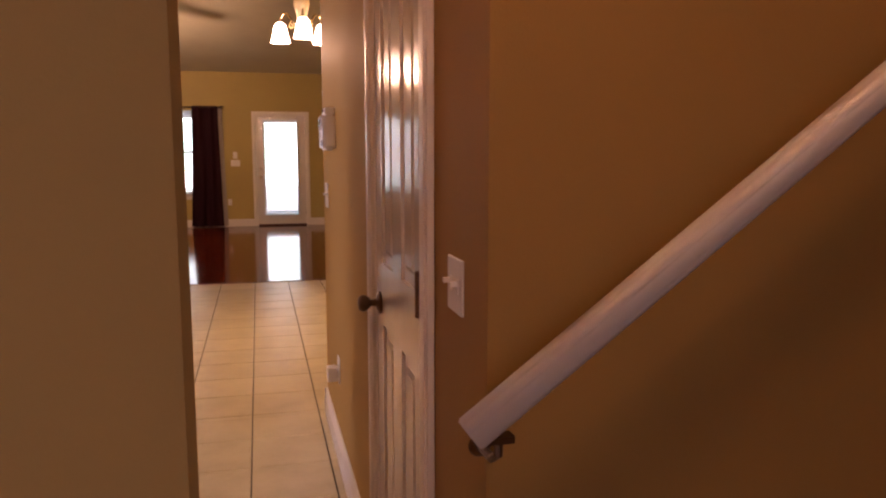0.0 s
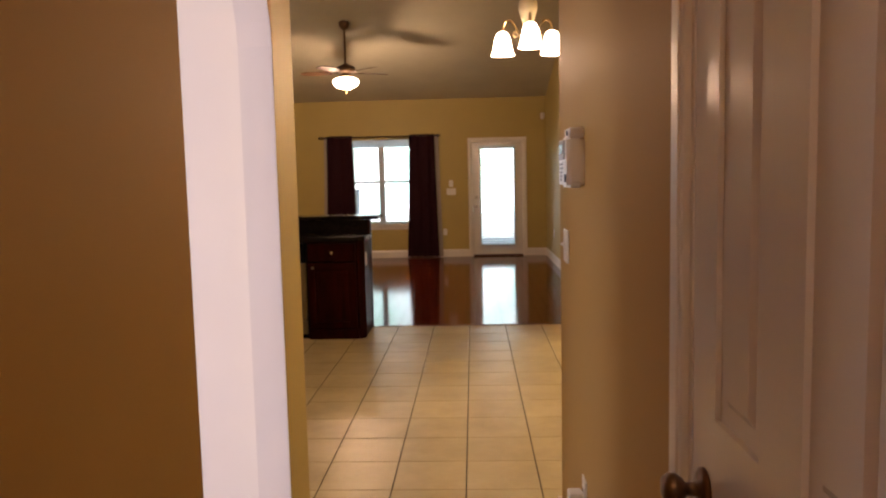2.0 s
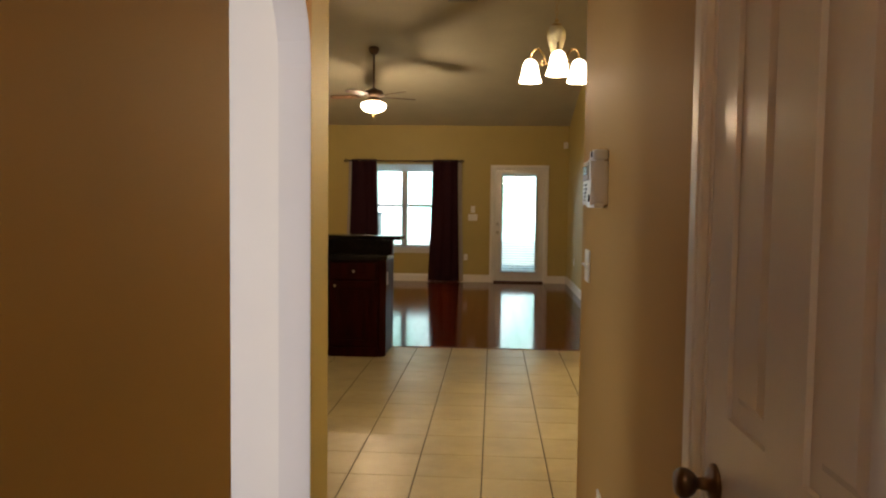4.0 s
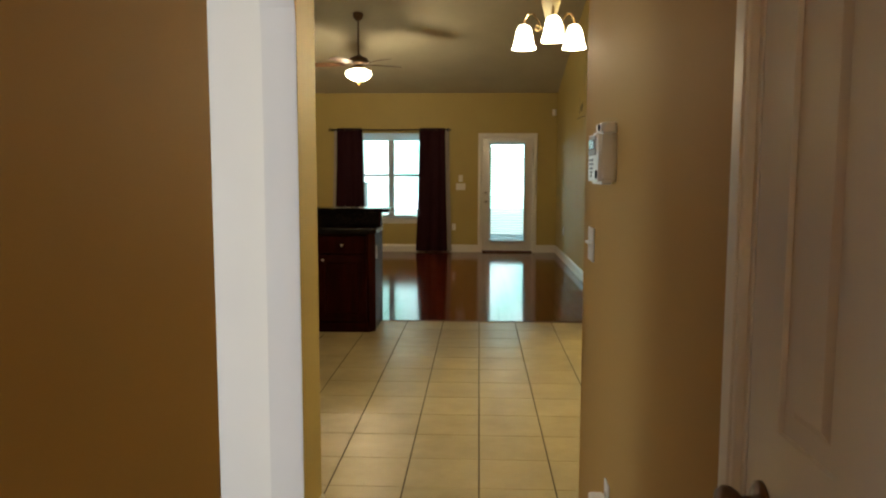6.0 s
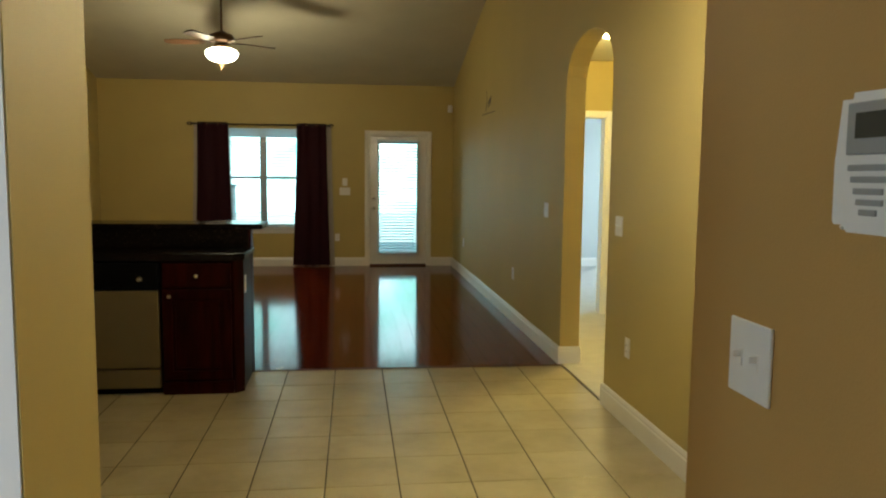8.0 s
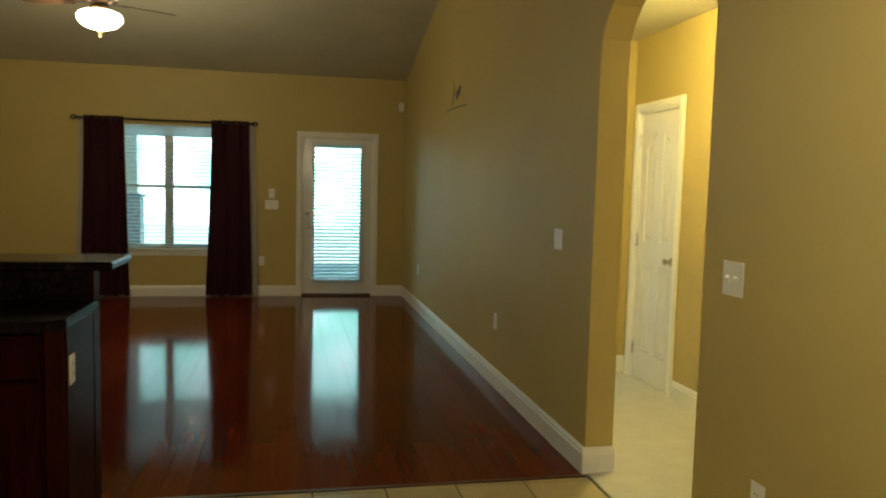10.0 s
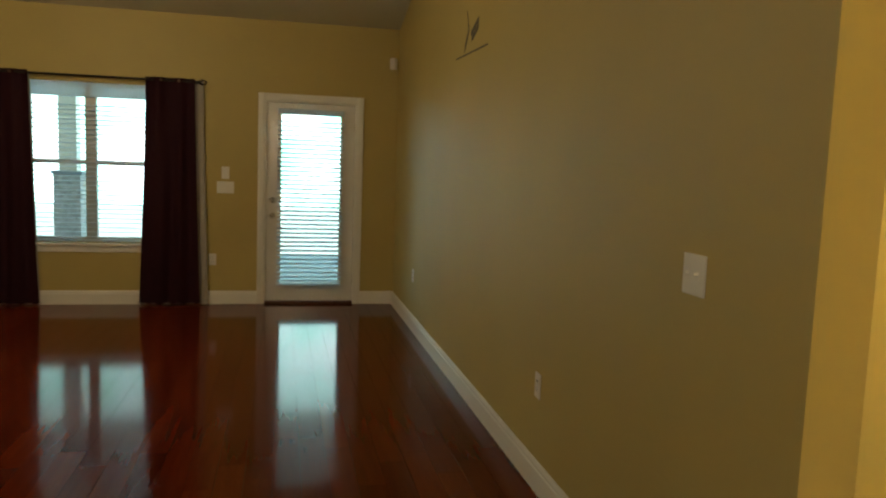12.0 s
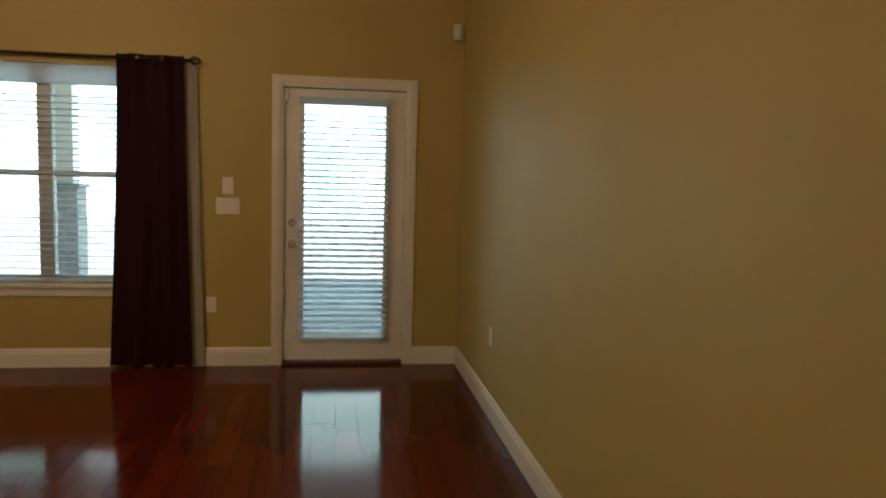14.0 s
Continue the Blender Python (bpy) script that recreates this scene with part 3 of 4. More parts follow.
def patio_door():
    root = thing("door_4", "white exterior door with full glass and closed handle", "door")
    root["kind"] = "structure"
    x0, x1, y, h = D0 + 0.016, D1 - 0.016, YF + 0.035, 2.025
    bm = bmesh.new()
    for a, c, z0, z1 in ((x0, x0 + 0.135, 0.03, h), (x1 - 0.135, x1, 0.03, h), (x0 + 0.135, x1 - 0.135, 0.03, 0.20), (x0 + 0.135, x1 - 0.135, 1.93, h)):
        box(bm, a, y, z0, c, y + 0.045, z1)
    part("leaf", bm, DOORP, root)
    bm = bmesh.new()
    for a, c, z0, z1 in ((x0 + 0.118, x0 + 0.148, 0.185, 1.945), (x1 - 0.148, x1 - 0.118, 0.185, 1.945), (x0 + 0.148, x1 - 0.148, 0.185, 0.215), (x0 + 0.148, x1 - 0.148, 1.915, 1.945)):
        box(bm, a, y - 0.012, z0, c, y + 0.002, z1, 0.004)
    part("glass_frame", bm, TRIM, root)
    pane = part("pane", box(bmesh.new(), x0 + 0.13, y + 0.020, 0.19, x1 - 0.13, y + 0.026, 1.94), GLASS, root, "clear glass pane")
    pane.visible_shadow = False
    k = part("knob", knob_mesh(), NICKEL, root, "round metal door knob", True)
    k.location = (x0 + 0.062, y, 0.90)
    d = part("deadbolt", turned(bmesh.new(), [(0.030, 0), (0.030, 0.008), (0.024, 0.014), (0.010, 0.016), (0.009, 0.03)], axis='-Y'), NICKEL, root, "round metal deadbolt", True)
    d.location = (x0 + 0.062, y, 1.055)
    part("contact_sensor", box(bmesh.new(), x0 + 0.004, y - 0.016, 1.93, x0 + 0.030, y, 2.005, 0.003), PLASTIC, root, "small white door sensor")
    for z in (0.25, 1.05, 1.80):
        part("hinge", tube(bmesh.new(), [(x1 + 0.004, y - 0.006, z - 0.05), (x1 + 0.004, y - 0.006, z + 0.05)], 0.006, 8), NICKEL, root)
    # strips added behind the leaf to block daylight in the gap round it
    for a, c, z0, z1 in ((D0 + 0.0143, D0 + 0.034, 0.03, 2.005), (D1 - 0.034, D1 - 0.0143, 0.03, 2.005), (D0 + 0.0143, D1 - 0.0143, 2.0052, 2.0307)):
        part("light_gap_stop", box(bmesh.new(), a, y + 0.048, z0, c, y + 0.062, z1), TRIM, root)
    part("threshold", box(bmesh.new(), D0 + 0.012, YF - 0.02, 0.0, D1 - 0.012, YF + 0.15, 0.028, 0.006), SUBSTRATE, root, "dark wood threshold")


patio_door()


# ---- window and blinds ----
def blind(name, x0, x1, y, z0, z1, label, tilt=8, pitch=0.0445, valance=0.055):
    root = thing(name, label, "blind")
    part("headrail", box(bmesh.new(), x0, y - 0.028, z1 - valance, x1, y + 0.022, z1, 0.004), SLAT, root)
    part("bottom_rail", box(bmesh.new(), x0, y - 0.024, z0, x1, y + 0.024, z0 + 0.018, 0.004), SLAT, root)
    bm = bmesh.new()
    w = (x1 - x0) / 2
    pts = [(-0.025, -0.0016), (-0.012, 0.0012), (0.0, 0.0022), (0.012, 0.0012), (0.025, -0.0016), (0.025, -0.0042), (0.0, -0.0006), (-0.025, -0.0042)]
    prism(bm, pts, 2 * w, lambda u, v, q: (-w + q, u, v))
    me = mesh_of("slat", bm, SLAT)
    n = int((z1 - valance - 0.015 - z0 - 0.03) / pitch)
    for k in range(n):
        s = new("slat", me)
        s.parent = root
        s.matrix_local = pose((x0 + x1) / 2, y, z0 + 0.045 + k * pitch, tilt + random.uniform(-1, 1), 0, 0)
    for x in (x0 + 0.09, x1 - 0.09):
        part("ladder_cord", tube(bmesh.new(), [(x, y - 0.026, z0 + 0.01), (x, y - 0.026, z1 - 0.03)], 0.0012, 5), SLAT, root)
    return root


def living_window():
    root = thing("window_1", "white twin sash window with wide mullion", "window")
    root["kind"] = "structure"
    xm, y = (W0 + W1) / 2, YF + 0.075
    bm = bmesh.new()
    for a, c, z0, z1 in ((W0, W0 + 0.04, WZ0, WZ1), (W1 - 0.04, W1, WZ0, WZ1), (W0 + 0.04, W1 - 0.04, WZ0, WZ0 + 0.045), (W0 + 0.04, W1 - 0.04, WZ1 - 0.04, WZ1)):
        box(bm, a, y, z0, c, y + 0.06, z1)
    part("window_frame", bm, VINYL, root)
    part("mullion", box(bmesh.new(), xm - 0.05, y - 0.01, WZ0 + 0.045, xm + 0.05, y + 0.06, WZ1 - 0.04, 0.006), VINYL, root)
    for a, c in ((W0 + 0.04, xm - 0.05), (xm + 0.05, W1 - 0.04)):
        part("meeting_rail", box(bmesh.new(), a, y + 0.008, 1.345, c, y + 0.05, 1.39, 0.004), VINYL, root)
        for z0, z1, dy in ((WZ0 + 0.045, 1.345, 0.018), (1.39, WZ1 - 0.04, 0.034)):
            p = part("pane", box(bmesh.new(), a, y + dy, z0, c, y + dy + 0.005, z1), GLASS, root, "clear glass pane")
            p.visible_shadow = False
    part("window_sill", box(bmesh.new(), W0 - 0.05, YF - 0.045, WZ0 - 0.028, W1 + 0.05, YF + 0.075, WZ0 - 0.001, 0.006), TRIM, root, "white painted stool")
    part("apron", box(bmesh.new(), W0 - 0.03, YF - 0.016, WZ0 - 0.09, W1 + 0.03, YF - 0.001, WZ0 - 0.029, 0.004), TRIM, root)


living_window()
blind("window_blind", W0 + 0.012, W1 - 0.012, YF + 0.035, WZ0 + 0.012, WZ1 - 0.004, "white horizontal slat blind open in the window", -7, valance=0.135)
blind("door_blind", D0 + 0.125, D1 - 0.135, YF - 0.006, 0.195, 1.965, "white horizontal slat blind on the glazed door, slats tilted", 16)


# ---- curtains ----
def curtain(name, x0t, x1t, x0b, x1b, label, spread):
    root = thing(name, label, "curtain", "curtains at the window")
    def cloth(dl, dx, y, ztop, amp, thick, folds):
        bm = bmesh.new()
        n, mz = 64, 14
        rows = []
        for j in range(mz + 1):
            f = j / mz
            a, c = x0t + (x0b - x0t) * f ** 1.3 - dl, x1t + (x1b - x1t) * f ** 1.3 + dx
            z = ztop + (0.018 - ztop) * f
            rows.append([(a + (c - a) * k / n, y + amp * (1 - 0.25 * f) * math.sin(2 * math.pi * folds * k / n + 0.5 * math.sin(3 * f + k * 0.11)) + 0.006 * math.sin(5 * f + k * 0.3), z + 0.006 * math.sin(k * 0.5) * (j == mz)) for k in range(n + 1)])
        for off in (0, thick):
            vs = [[bm.verts.new((x, yy + off, z)) for x, yy, z in r] for r in rows]
            for p, q in zip(vs, vs[1:]):
                for k in range(n):
                    bm.faces.new((p[k], p[k + 1], q[k + 1], q[k]))
        return bm
    part("drape", cloth(0.0, 0.0, YF - 0.075, 2.195, 0.020, 0.003, 2.6), CURTAIN, root, smooth=True)
    part("lining", cloth(*spread, YF - 0.037, 2.185, 0.006, 0.002, 3), LINING, root, "pale grey lining", True)
    for k in range(2):
        x = x0t + (x1t - x0t) * (0.32 + 0.36 * k)
        part("grommet", turned(bmesh.new(), [(0.014, 0), (0.016, 0.004), (0.012, 0.006), (0.008, 0.003)], (x, YF - 0.101, 2.168), '-Y', 14), BRONZE, root)
    return root


curtain("curtain", -1.80, -1.35, -1.87, -1.295, "dark burgundy floor-length grommet curtain", (0.06, 0.0))
curtain("curtain", -0.335, 0.112, -0.405, 0.160, "dark burgundy floor-length grommet curtain", (0.0, 0.075))
rod = thing("curtain_rod", "black iron curtain rod with open finials", "curtain rod")
part("pole", tube(bmesh.new(), [(-1.865, YF - 0.075, 2.168), (0.138, YF - 0.075, 2.168)], 0.011), IRON, rod)
for sx, x in ((-1, -1.865), (1, 0.138)):
    bm = bmesh.new()
    turned(bm, [(0.012, 0), (0.016, 0.004), (0.010, 0.012)], (x, YF - 0.075, 2.168), 'X' if sx > 0 else '-X', 12)
    for k in range(4):
        a = math.pi / 2 * k
        tube(bm, [(x + sx * (0.008 + 0.075 * f), YF - 0.075 + 0.032 * math.sin(math.pi * f) * math.cos(a + 1.5 * f), 2.168 + 0.032 * math.sin(math.pi * f) * math.sin(a + 1.5 * f)) for f in (0, .2, .4, .6, .8, 1)], 0.005, 6)
    part("finial", bm, IRON, rod)
for x in (-1.84, 0.122):
    part("bracket", tube(bmesh.new(), [(x, YF - 0.002, 2.15), (x, YF - 0.05, 2.152), (x, YF - 0.075, 2.157)], 0.006, 8), IRON, rod)


# ---- ceiling fan ----
def ceiling_fan(x, y):
    top = vault(y)
    root = thing("ceiling_fan", "dark wood ceiling fan with lit glass bowl on a long rod", "ceiling fan", at=(x, y, 0))
    part("canopy", turned(bmesh.new(), [(0.025, top - 0.09), (0.05, top - 0.075), (0.072, top - 0.03), (0.075, top + 0.02)]), BRONZE, root, smooth=True)
    part("downrod", tube(bmesh.new(), [(0, 0, 2.98), (0, 0, top - 0.05)], 0.0125, 12), BRONZE, root)
    part("motor", turned(bmesh.new(), [(0.03, 3.01), (0.06, 2.99), (0.125, 2.965), (0.14, 2.93), (0.135, 2.895), (0.09, 2.875), (0.06, 2.86)]), BRONZE, root, smooth=True)
    part("light_fitter", turned(bmesh.new(), [(0.055, 2.862), (0.075, 2.85), (0.10, 2.83), (0.115, 2.812), (0.10, 2.806)]), BRASSY, root, smooth=True)
    part("bowl", turned(bmesh.new(), [(0.118, 2.815), (0.165, 2.795), (0.18, 2.765), (0.172, 2.73), (0.13, 2.69), (0.06, 2.668), (0.004, 2.662)]), LAMPGLASS, root, "lit white glass bowl", True)
    part("bowl_finial", turned(bmesh.new(), [(0.004, 2.60), (0.010, 2.615), (0.016, 2.64), (0.006, 2.662)], seg=12), BRASSY, root)
    for cx, cy, z in ((0.05, 0.02, 2.60), (-0.03, -0.05, 2.57)):
        part("pull_chain", tube(bmesh.new(), [(cx, cy, 2.82), (cx * 1.8, cy * 1.8, 2.76), (cx * 0.3, cy * 0.3, z + 0.04), (cx * 0.3, cy * 0.3, z)], 0.0025, 6), BRASSY, root)
    for k in range(5):
        m = Matrix.Rotation(radians(30 + 72 * k), 4, 'Z')
        bm = bmesh.new()
        line = [(0.20, -0.045), (0.24, -0.058), (0.55, -0.068), (0.62, -0.055), (0.64, 0.0), (0.62, 0.055), (0.55, 0.068), (0.24, 0.058), (0.20, 0.045)]
        prism(bm, line, 0.007, lambda u, v, w: (u, v, w))
        bm.transform(m @ Matrix.Translation((0, 0, 2.885)) @ Matrix.Rotation(radians(12), 4, 'X'))
        blade = part("blade", bm, BLADE, root, "dark wood fan blade")
        bm = bmesh.new()
        box(bm, 0.10, -0.016, -0.004, 0.24, 0.016, 0.002, 0.002)
        bm.transform(m @ Matrix.Translation((0, 0, 2.884)))
        part("blade_iron", bm, BRONZE, blade)


ceiling_fan(*FAN)


# ---- chandelier ----
def chandelier(x, y):
    top = vault(y)
    root = thing("chandelier", "three-light chandelier with lit bell shades and ivory body", "chandelier", at=(x, y, 0))
    part("canopy", turned(bmesh.new(), [(0.02, top - 0.05), (0.055, top - 0.03), (0.065, top + 0.02)]), BRASSY, root, smooth=True)
    links = bmesh.new()
    z, k = 2.455, 0
    while z < top - 0.05:
        ring = [(0.009 * math.cos(a) if k % 2 else 0, 0 if k % 2 else 0.009 * math.cos(a), z + 0.017 + 0.017 * math.sin(a)) for a in [2 * math.pi * i / 8 for i in range(9)]]
        tube(links, ring, 0.002, 5)
        z, k = z + 0.028, k + 1
    part("chain", links, BRASSY, root)
    part("body", turned(bmesh.new(), [(0.012, 2.21), (0.020, 2.225), (0.026, 2.25), (0.040, 2.30), (0.054, 2.35), (0.052, 2.39), (0.035, 2.415), (0.018, 2.42)]), IVORY, root, "ivory ceramic body", True)
    part("crown", turned(bmesh.new(), [(0.018, 2.42), (0.030, 2.43), (0.012, 2.44), (0.012, 2.455), (0.004, 2.465)], seg=12), BRASSY, root)
    part("hub", turned(bmesh.new(), [(0.003, 2.15), (0.014, 2.165), (0.026, 2.19), (0.022, 2.215), (0.01, 2.22)], seg=16), BRASSY, root)
    for k in range(3):
        a = radians(-90 + 120 * k)
        c, s = math.cos(a), math.sin(a)
        arm = part("arm", tube(bmesh.new(), [(r * c, r * s, z) for r, z in ((0.02, 2.20), (0.055, 2.21), (0.08, 2.26), (0.11, 2.30), (0.14, 2.30), (0.16, 2.275), (0.165, 2.24))], 0.0065, 8), BRASSY, root, "curved brass arm")
        part("scroll", tube(bmesh.new(), [(r * c, r * s, z) for r, z in ((0.06, 2.215), (0.08, 2.20), (0.095, 2.215), (0.09, 2.235), (0.075, 2.232))], 0.004, 6), BRASSY, arm)
        part("shade", turned(bmesh.new(), [(0.018, 2.243), (0.032, 2.234), (0.044, 2.208), (0.051, 2.172), (0.057, 2.140), (0.068, 2.110), (0.065, 2.110), (0.053, 2.142), (0.046, 2.175), (0.036, 2.215), (0.004, 2.228)], (0.165 * c, 0.165 * s, 0)), LAMPGLASS, root, "lit white bell glass shade", True)


chandelier(*CHAND)

# ---- passage ceiling light ----
dome = thing("ceiling_light", "lit flush dome ceiling light in the passage, added copy in foyer", "ceiling light", "flush ceiling lights")
part("rim", turned(bmesh.new(), [(0.15, 2.599), (0.155, 2.585), (0.14, 2.575)], (2.48, 8.42, 0)), BRASSY, dome, smooth=True)
part("dome", turned(bmesh.new(), [(0.14, 2.58), (0.13, 2.54), (0.09, 2.51), (0.03, 2.50), (0.002, 2.50)], (2.48, 8.42, 0)), HALLGLASS, dome, "lit white glass dome", True)


# unseen foyer copy of the dome, added to go with the foyer bulb
copy_thing(dome, pose(-1.58, -7.80, 0.15))

# ---- kitchen peninsula ----
YC0, YC1, XC = 7.61, 8.12, -0.205


def knob_small(x, y, z, parent):
    part("knob", turned(bmesh.new(), [(0.006, 0), (0.005, 0.012), (0.013, 0.017), (0.014, 0.022), (0.008, 0.027)], (x, y, z), '-Y', 14), NICKEL, parent, "small nickel knob", True)


def raised_front(x0, x1, z0, z1, y, parent, name, panel=True):
    """A cabinet front with frame and raised field."""
    bm = bmesh.new()
    f = 0.055
    box(bm, x0, y + 0.010, z0, x1, y + 0.016, z1)
    if panel:
        for a, c, e, g in ((x0, x0 + f, z0, z1), (x1 - f, x1, z0, z1), (x0 + f, x1 - f, z0, z0 + f), (x0 + f, x1 - f, z1 - f, z1)):
            box(bm, a, y - 0.003, e, c, y + 0.011, g)
    else:
        box(bm, x0, y - 0.003, z0, x1, y + 0.011, z1, 0.004)
    ob = part(name, bm, CHERRY, parent)
    if panel:
        part("panel", box(bmesh.new(), x0 + f + 0.018, y + 0.001, z0 + f + 0.018, x1 - f - 0.018, y + 0.012, z1 - f - 0.018, 0.006), CHERRY, ob)
    return ob


def base_cabinet(x0, x1, label, knob_x, ch=0.0):
    root = thing("base_cabinet", label, "cabinet", "peninsula cabinets")
    plan = [(x0, YC0 + 0.018), (x1 - ch, YC0 + 0.018), (x1, YC0 + 0.018 + ch), (x1, YC1), (x0, YC1)] if ch else [(x0, YC0 + 0.018), (x1, YC0 + 0.018), (x1, YC1), (x0, YC1)]
    part("body", prism(bmesh.new(), plan, 0.872, lambda u, v, w: (u, v, w)), CHERRY, root)
    part("toe_kick", box(bmesh.new(), x0, YC0 + 0.004, 0.0, x1 - ch, YC0 + 0.017, 0.085), CHERRY, root)
    if ch:
        post = prism(bmesh.new(), [(x1 - ch, YC0 + 0.016), (x1 + 0.002, YC0 + 0.018 + ch), (x1 + 0.010, YC0 + 0.010 + ch), (x1 - ch + 0.008, YC0 + 0.006)], 0.872, lambda u, v, w: (u, v, w))
        part("corner_post", post, CHERRY, root)
        part("side_panel", box(bmesh.new(), x1, YC0 + 0.10, 0.09, x1 + 0.006, YC1 - 0.03, 0.86, 0.003), CHERRY, root)
        x1 -= ch
    d = raised_front(x0 + 0.012, x1 - 0.012, 0.70, 0.855, YC0, root, "drawer", False)
    knob_small((x0 + x1) / 2, YC0 - 0.004, 0.775, d)
    d = raised_front(x0 + 0.012, x1 - 0.012, 0.10, 0.685, YC0, root, "door")
    knob_small(knob_x, YC0 - 0.004, 0.645, d)
    return root


base_cabinet(-0.70, XC, "dark cherry base cabinet with drawer and door", -0.645, 0.05)
base_cabinet(-2.16, -1.312, "dark cherry base cabinet beside the dishwasher", -1.36)

dw = thing("dishwasher", "stainless steel dishwasher with black control panel", "dishwasher")
part("body", box(bmesh.new(), -1.305, YC0 + 0.03, 0.05, -0.707, YC1, 0.868), BLACK, dw)
part("door", box(bmesh.new(), -1.30, YC0 - 0.012, 0.182, -0.712, YC0 + 0.028, 0.685, 0.006), STEEL, dw, "brushed steel door")
part("lower_panel", box(bmesh.new(), -1.30, YC0 - 0.008, 0.050, -0.712, YC0 + 0.028, 0.172, 0.005), STEEL, dw, "brushed steel lower panel")
cp = part("control_panel", box(bmesh.new(), -1.30, YC0 - 0.016, 0.690, -0.712, YC0 + 0.028, 0.862, 0.006), BLACK, dw, "glossy black control panel")
part("dial", turned(bmesh.new(), [(0.017, 0), (0.016, 0.016), (0.012, 0.020)], (-0.823, YC0 - 0.016, 0.757), '-Y', 18), NICKEL, cp, "round silver dial", True)
part("toe_kick", box(bmesh.new(), -1.30, YC0 + 0.05, 0.0, -0.712, YC1, 0.048), BLACK, dw)

top = thing("countertop", "dark polished granite worktop", "countertop")
bm = prism(bmesh.new(), [(-2.18, YC0 - 0.03), (XC - 0.035, YC0 - 0.03), (XC + 0.025, YC0 + 0.03), (XC + 0.025, YC1), (-2.18, YC1)], 0.038, lambda u, v, w: (u, v, 0.874 + w))
bmesh.ops.bevel(bm, geom=[e for e in bm.edges], offset=0.005, segments=2, affect='EDGES')
part("slab", bm, GRANITE, top)
pony = thing("bar_wall", "peninsula half wall with granite splash and cherry end", "half wall")
part("core", box(bmesh.new(), -2.16, YC1 + 0.012, 0.0, XC - 0.016, 8.215, 1.035), CHERRY, pony)
part("backsplash", box(bmesh.new(), -2.16, YC1 - 0.006, 0.914, XC - 0.016, YC1 + 0.011, 1.035), GRANITE, pony, "dark granite splashback")
part("end_panel", box(bmesh.new(), XC - 0.015, YC1 + 0.001, 0.0, XC + 0.004, 8.22, 1.035), CHERRY, pony)
bar = thing("bar_top", "raised dark granite breakfast bar", "bar top")
part("slab", box(bmesh.new(), -2.2, YC1 - 0.03, 1.037, XC + 0.085, 8.48, 1.075, 0.008), GRANITE, bar)


# ---- plates, outlets and small devices on the walls ----
def plate(name, label, category, size, gangs, kind, matrix, group=""):
    """A cover plate; local x across, z up, out of the wall along -y."""
    root = thing(name, label, category, group)
    root.matrix_world = matrix
    w, h = size
    part("cover", box(bmesh.new(), -w / 2, -0.006, -h / 2, w / 2, -0.0005, h / 2, 0.0022), PLASTIC, root)
    for k in range(gangs):
        x = (k - (gangs - 1) / 2) * 0.046
        if kind == "toggle":
            bm = bmesh.new()
            box(bm, x - 0.006, -0.008, -0.013, x + 0.006, -0.005, 0.013, 0.001)
            box(bm, x - 0.004, -0.020, 0.001, x + 0.004, -0.006, 0.010, 0.0015)
            part("toggle", bm, PLASTIC, root)
        elif kind == "outlet":
            for z in (-0.02, 0.02):
                sock = part("socket", box(bmesh.new(), x - 0.016, -0.0085, z - 0.014, x + 0.016, -0.005, z + 0.014, 0.003), PLASTIC, root)
                bm = bmesh.new()
                box(bm, x - 0.008, -0.0092, z - 0.004, x - 0.006, -0.0084, z + 0.006)
                box(bm, x + 0.006, -0.0092, z - 0.004, x + 0.008, -0.0084, z + 0.006)
                part("slot", bm, BLACK, sock)
    return root


face_left = -90      # on walls that look to -x
plate("light_switch", "white double toggle switch on the hall wall", "light switch", (0.115, 0.117), 2, "toggle", pose(XR, 3.780, 1.155, 0, 0, face_left))
plate("light_switch", "white double toggle switch beside the closet door", "light switch", (0.092, 0.094), 2, "toggle", pose(XR, 1.352, 1.136, 0, 0, face_left))
plate("light_switch", "white double toggle switch beside the archway", "light switch", (0.115, 0.117), 2, "toggle", pose(XW, 8.685, 1.156, 0, 0, face_left))
plate("light_switch", "white toggle switch on the dining wall by the arch", "light switch", (0.115, 0.117), 2, "toggle", pose(XW, 7.0, 1.14, 0, 0, face_left))
plate("wall_outlet", "white duplex outlet on the dining wall", "outlet", (0.07, 0.115), 1, "outlet", pose(XW, 6.80, 0.45, 0, 0, face_left))
plate("wall_outlet", "white duplex outlet on the living room wall", "outlet", (0.07, 0.115), 1, "outlet", pose(XW, 9.91, 0.472, 0, 0, face_left))
plate("wall_outlet", "white duplex outlet near the room corner", "outlet", (0.07, 0.115), 1, "outlet", pose(XW, 13.25, 0.48, 0, 0, face_left))
plate("wall_outlet", "white duplex outlet below the switches", "outlet", (0.07, 0.115), 1, "outlet", pose(0.272, YF, 0.45))
plate("light_switch", "white triple toggle switch between curtain and door", "light switch", (0.165, 0.117), 3, "toggle", pose(0.392, YF, 1.168))
plate("wall_control", "small white wall control above the switches", "wall control", (0.075, 0.12), 1, "toggle", pose(0.392, YF, 1.312))
plate("wall_outlet", "white outlet on the end of the peninsula", "outlet", (0.07, 0.115), 1, "outlet", pose(XC + 0.007, 7.76, 0.70, 0, 0, 90))

ho = plate("wall_outlet", "white duplex outlet low on the hall wall", "outlet", (0.07, 0.115), 1, "outlet", pose(XR, 3.36, 0.41, 0, 0, face_left))
ad = thing("plug_adapter", "white plug-in adapter in the hall outlet", "adapter", at=(XR - 0.010, 3.36, 0.395))
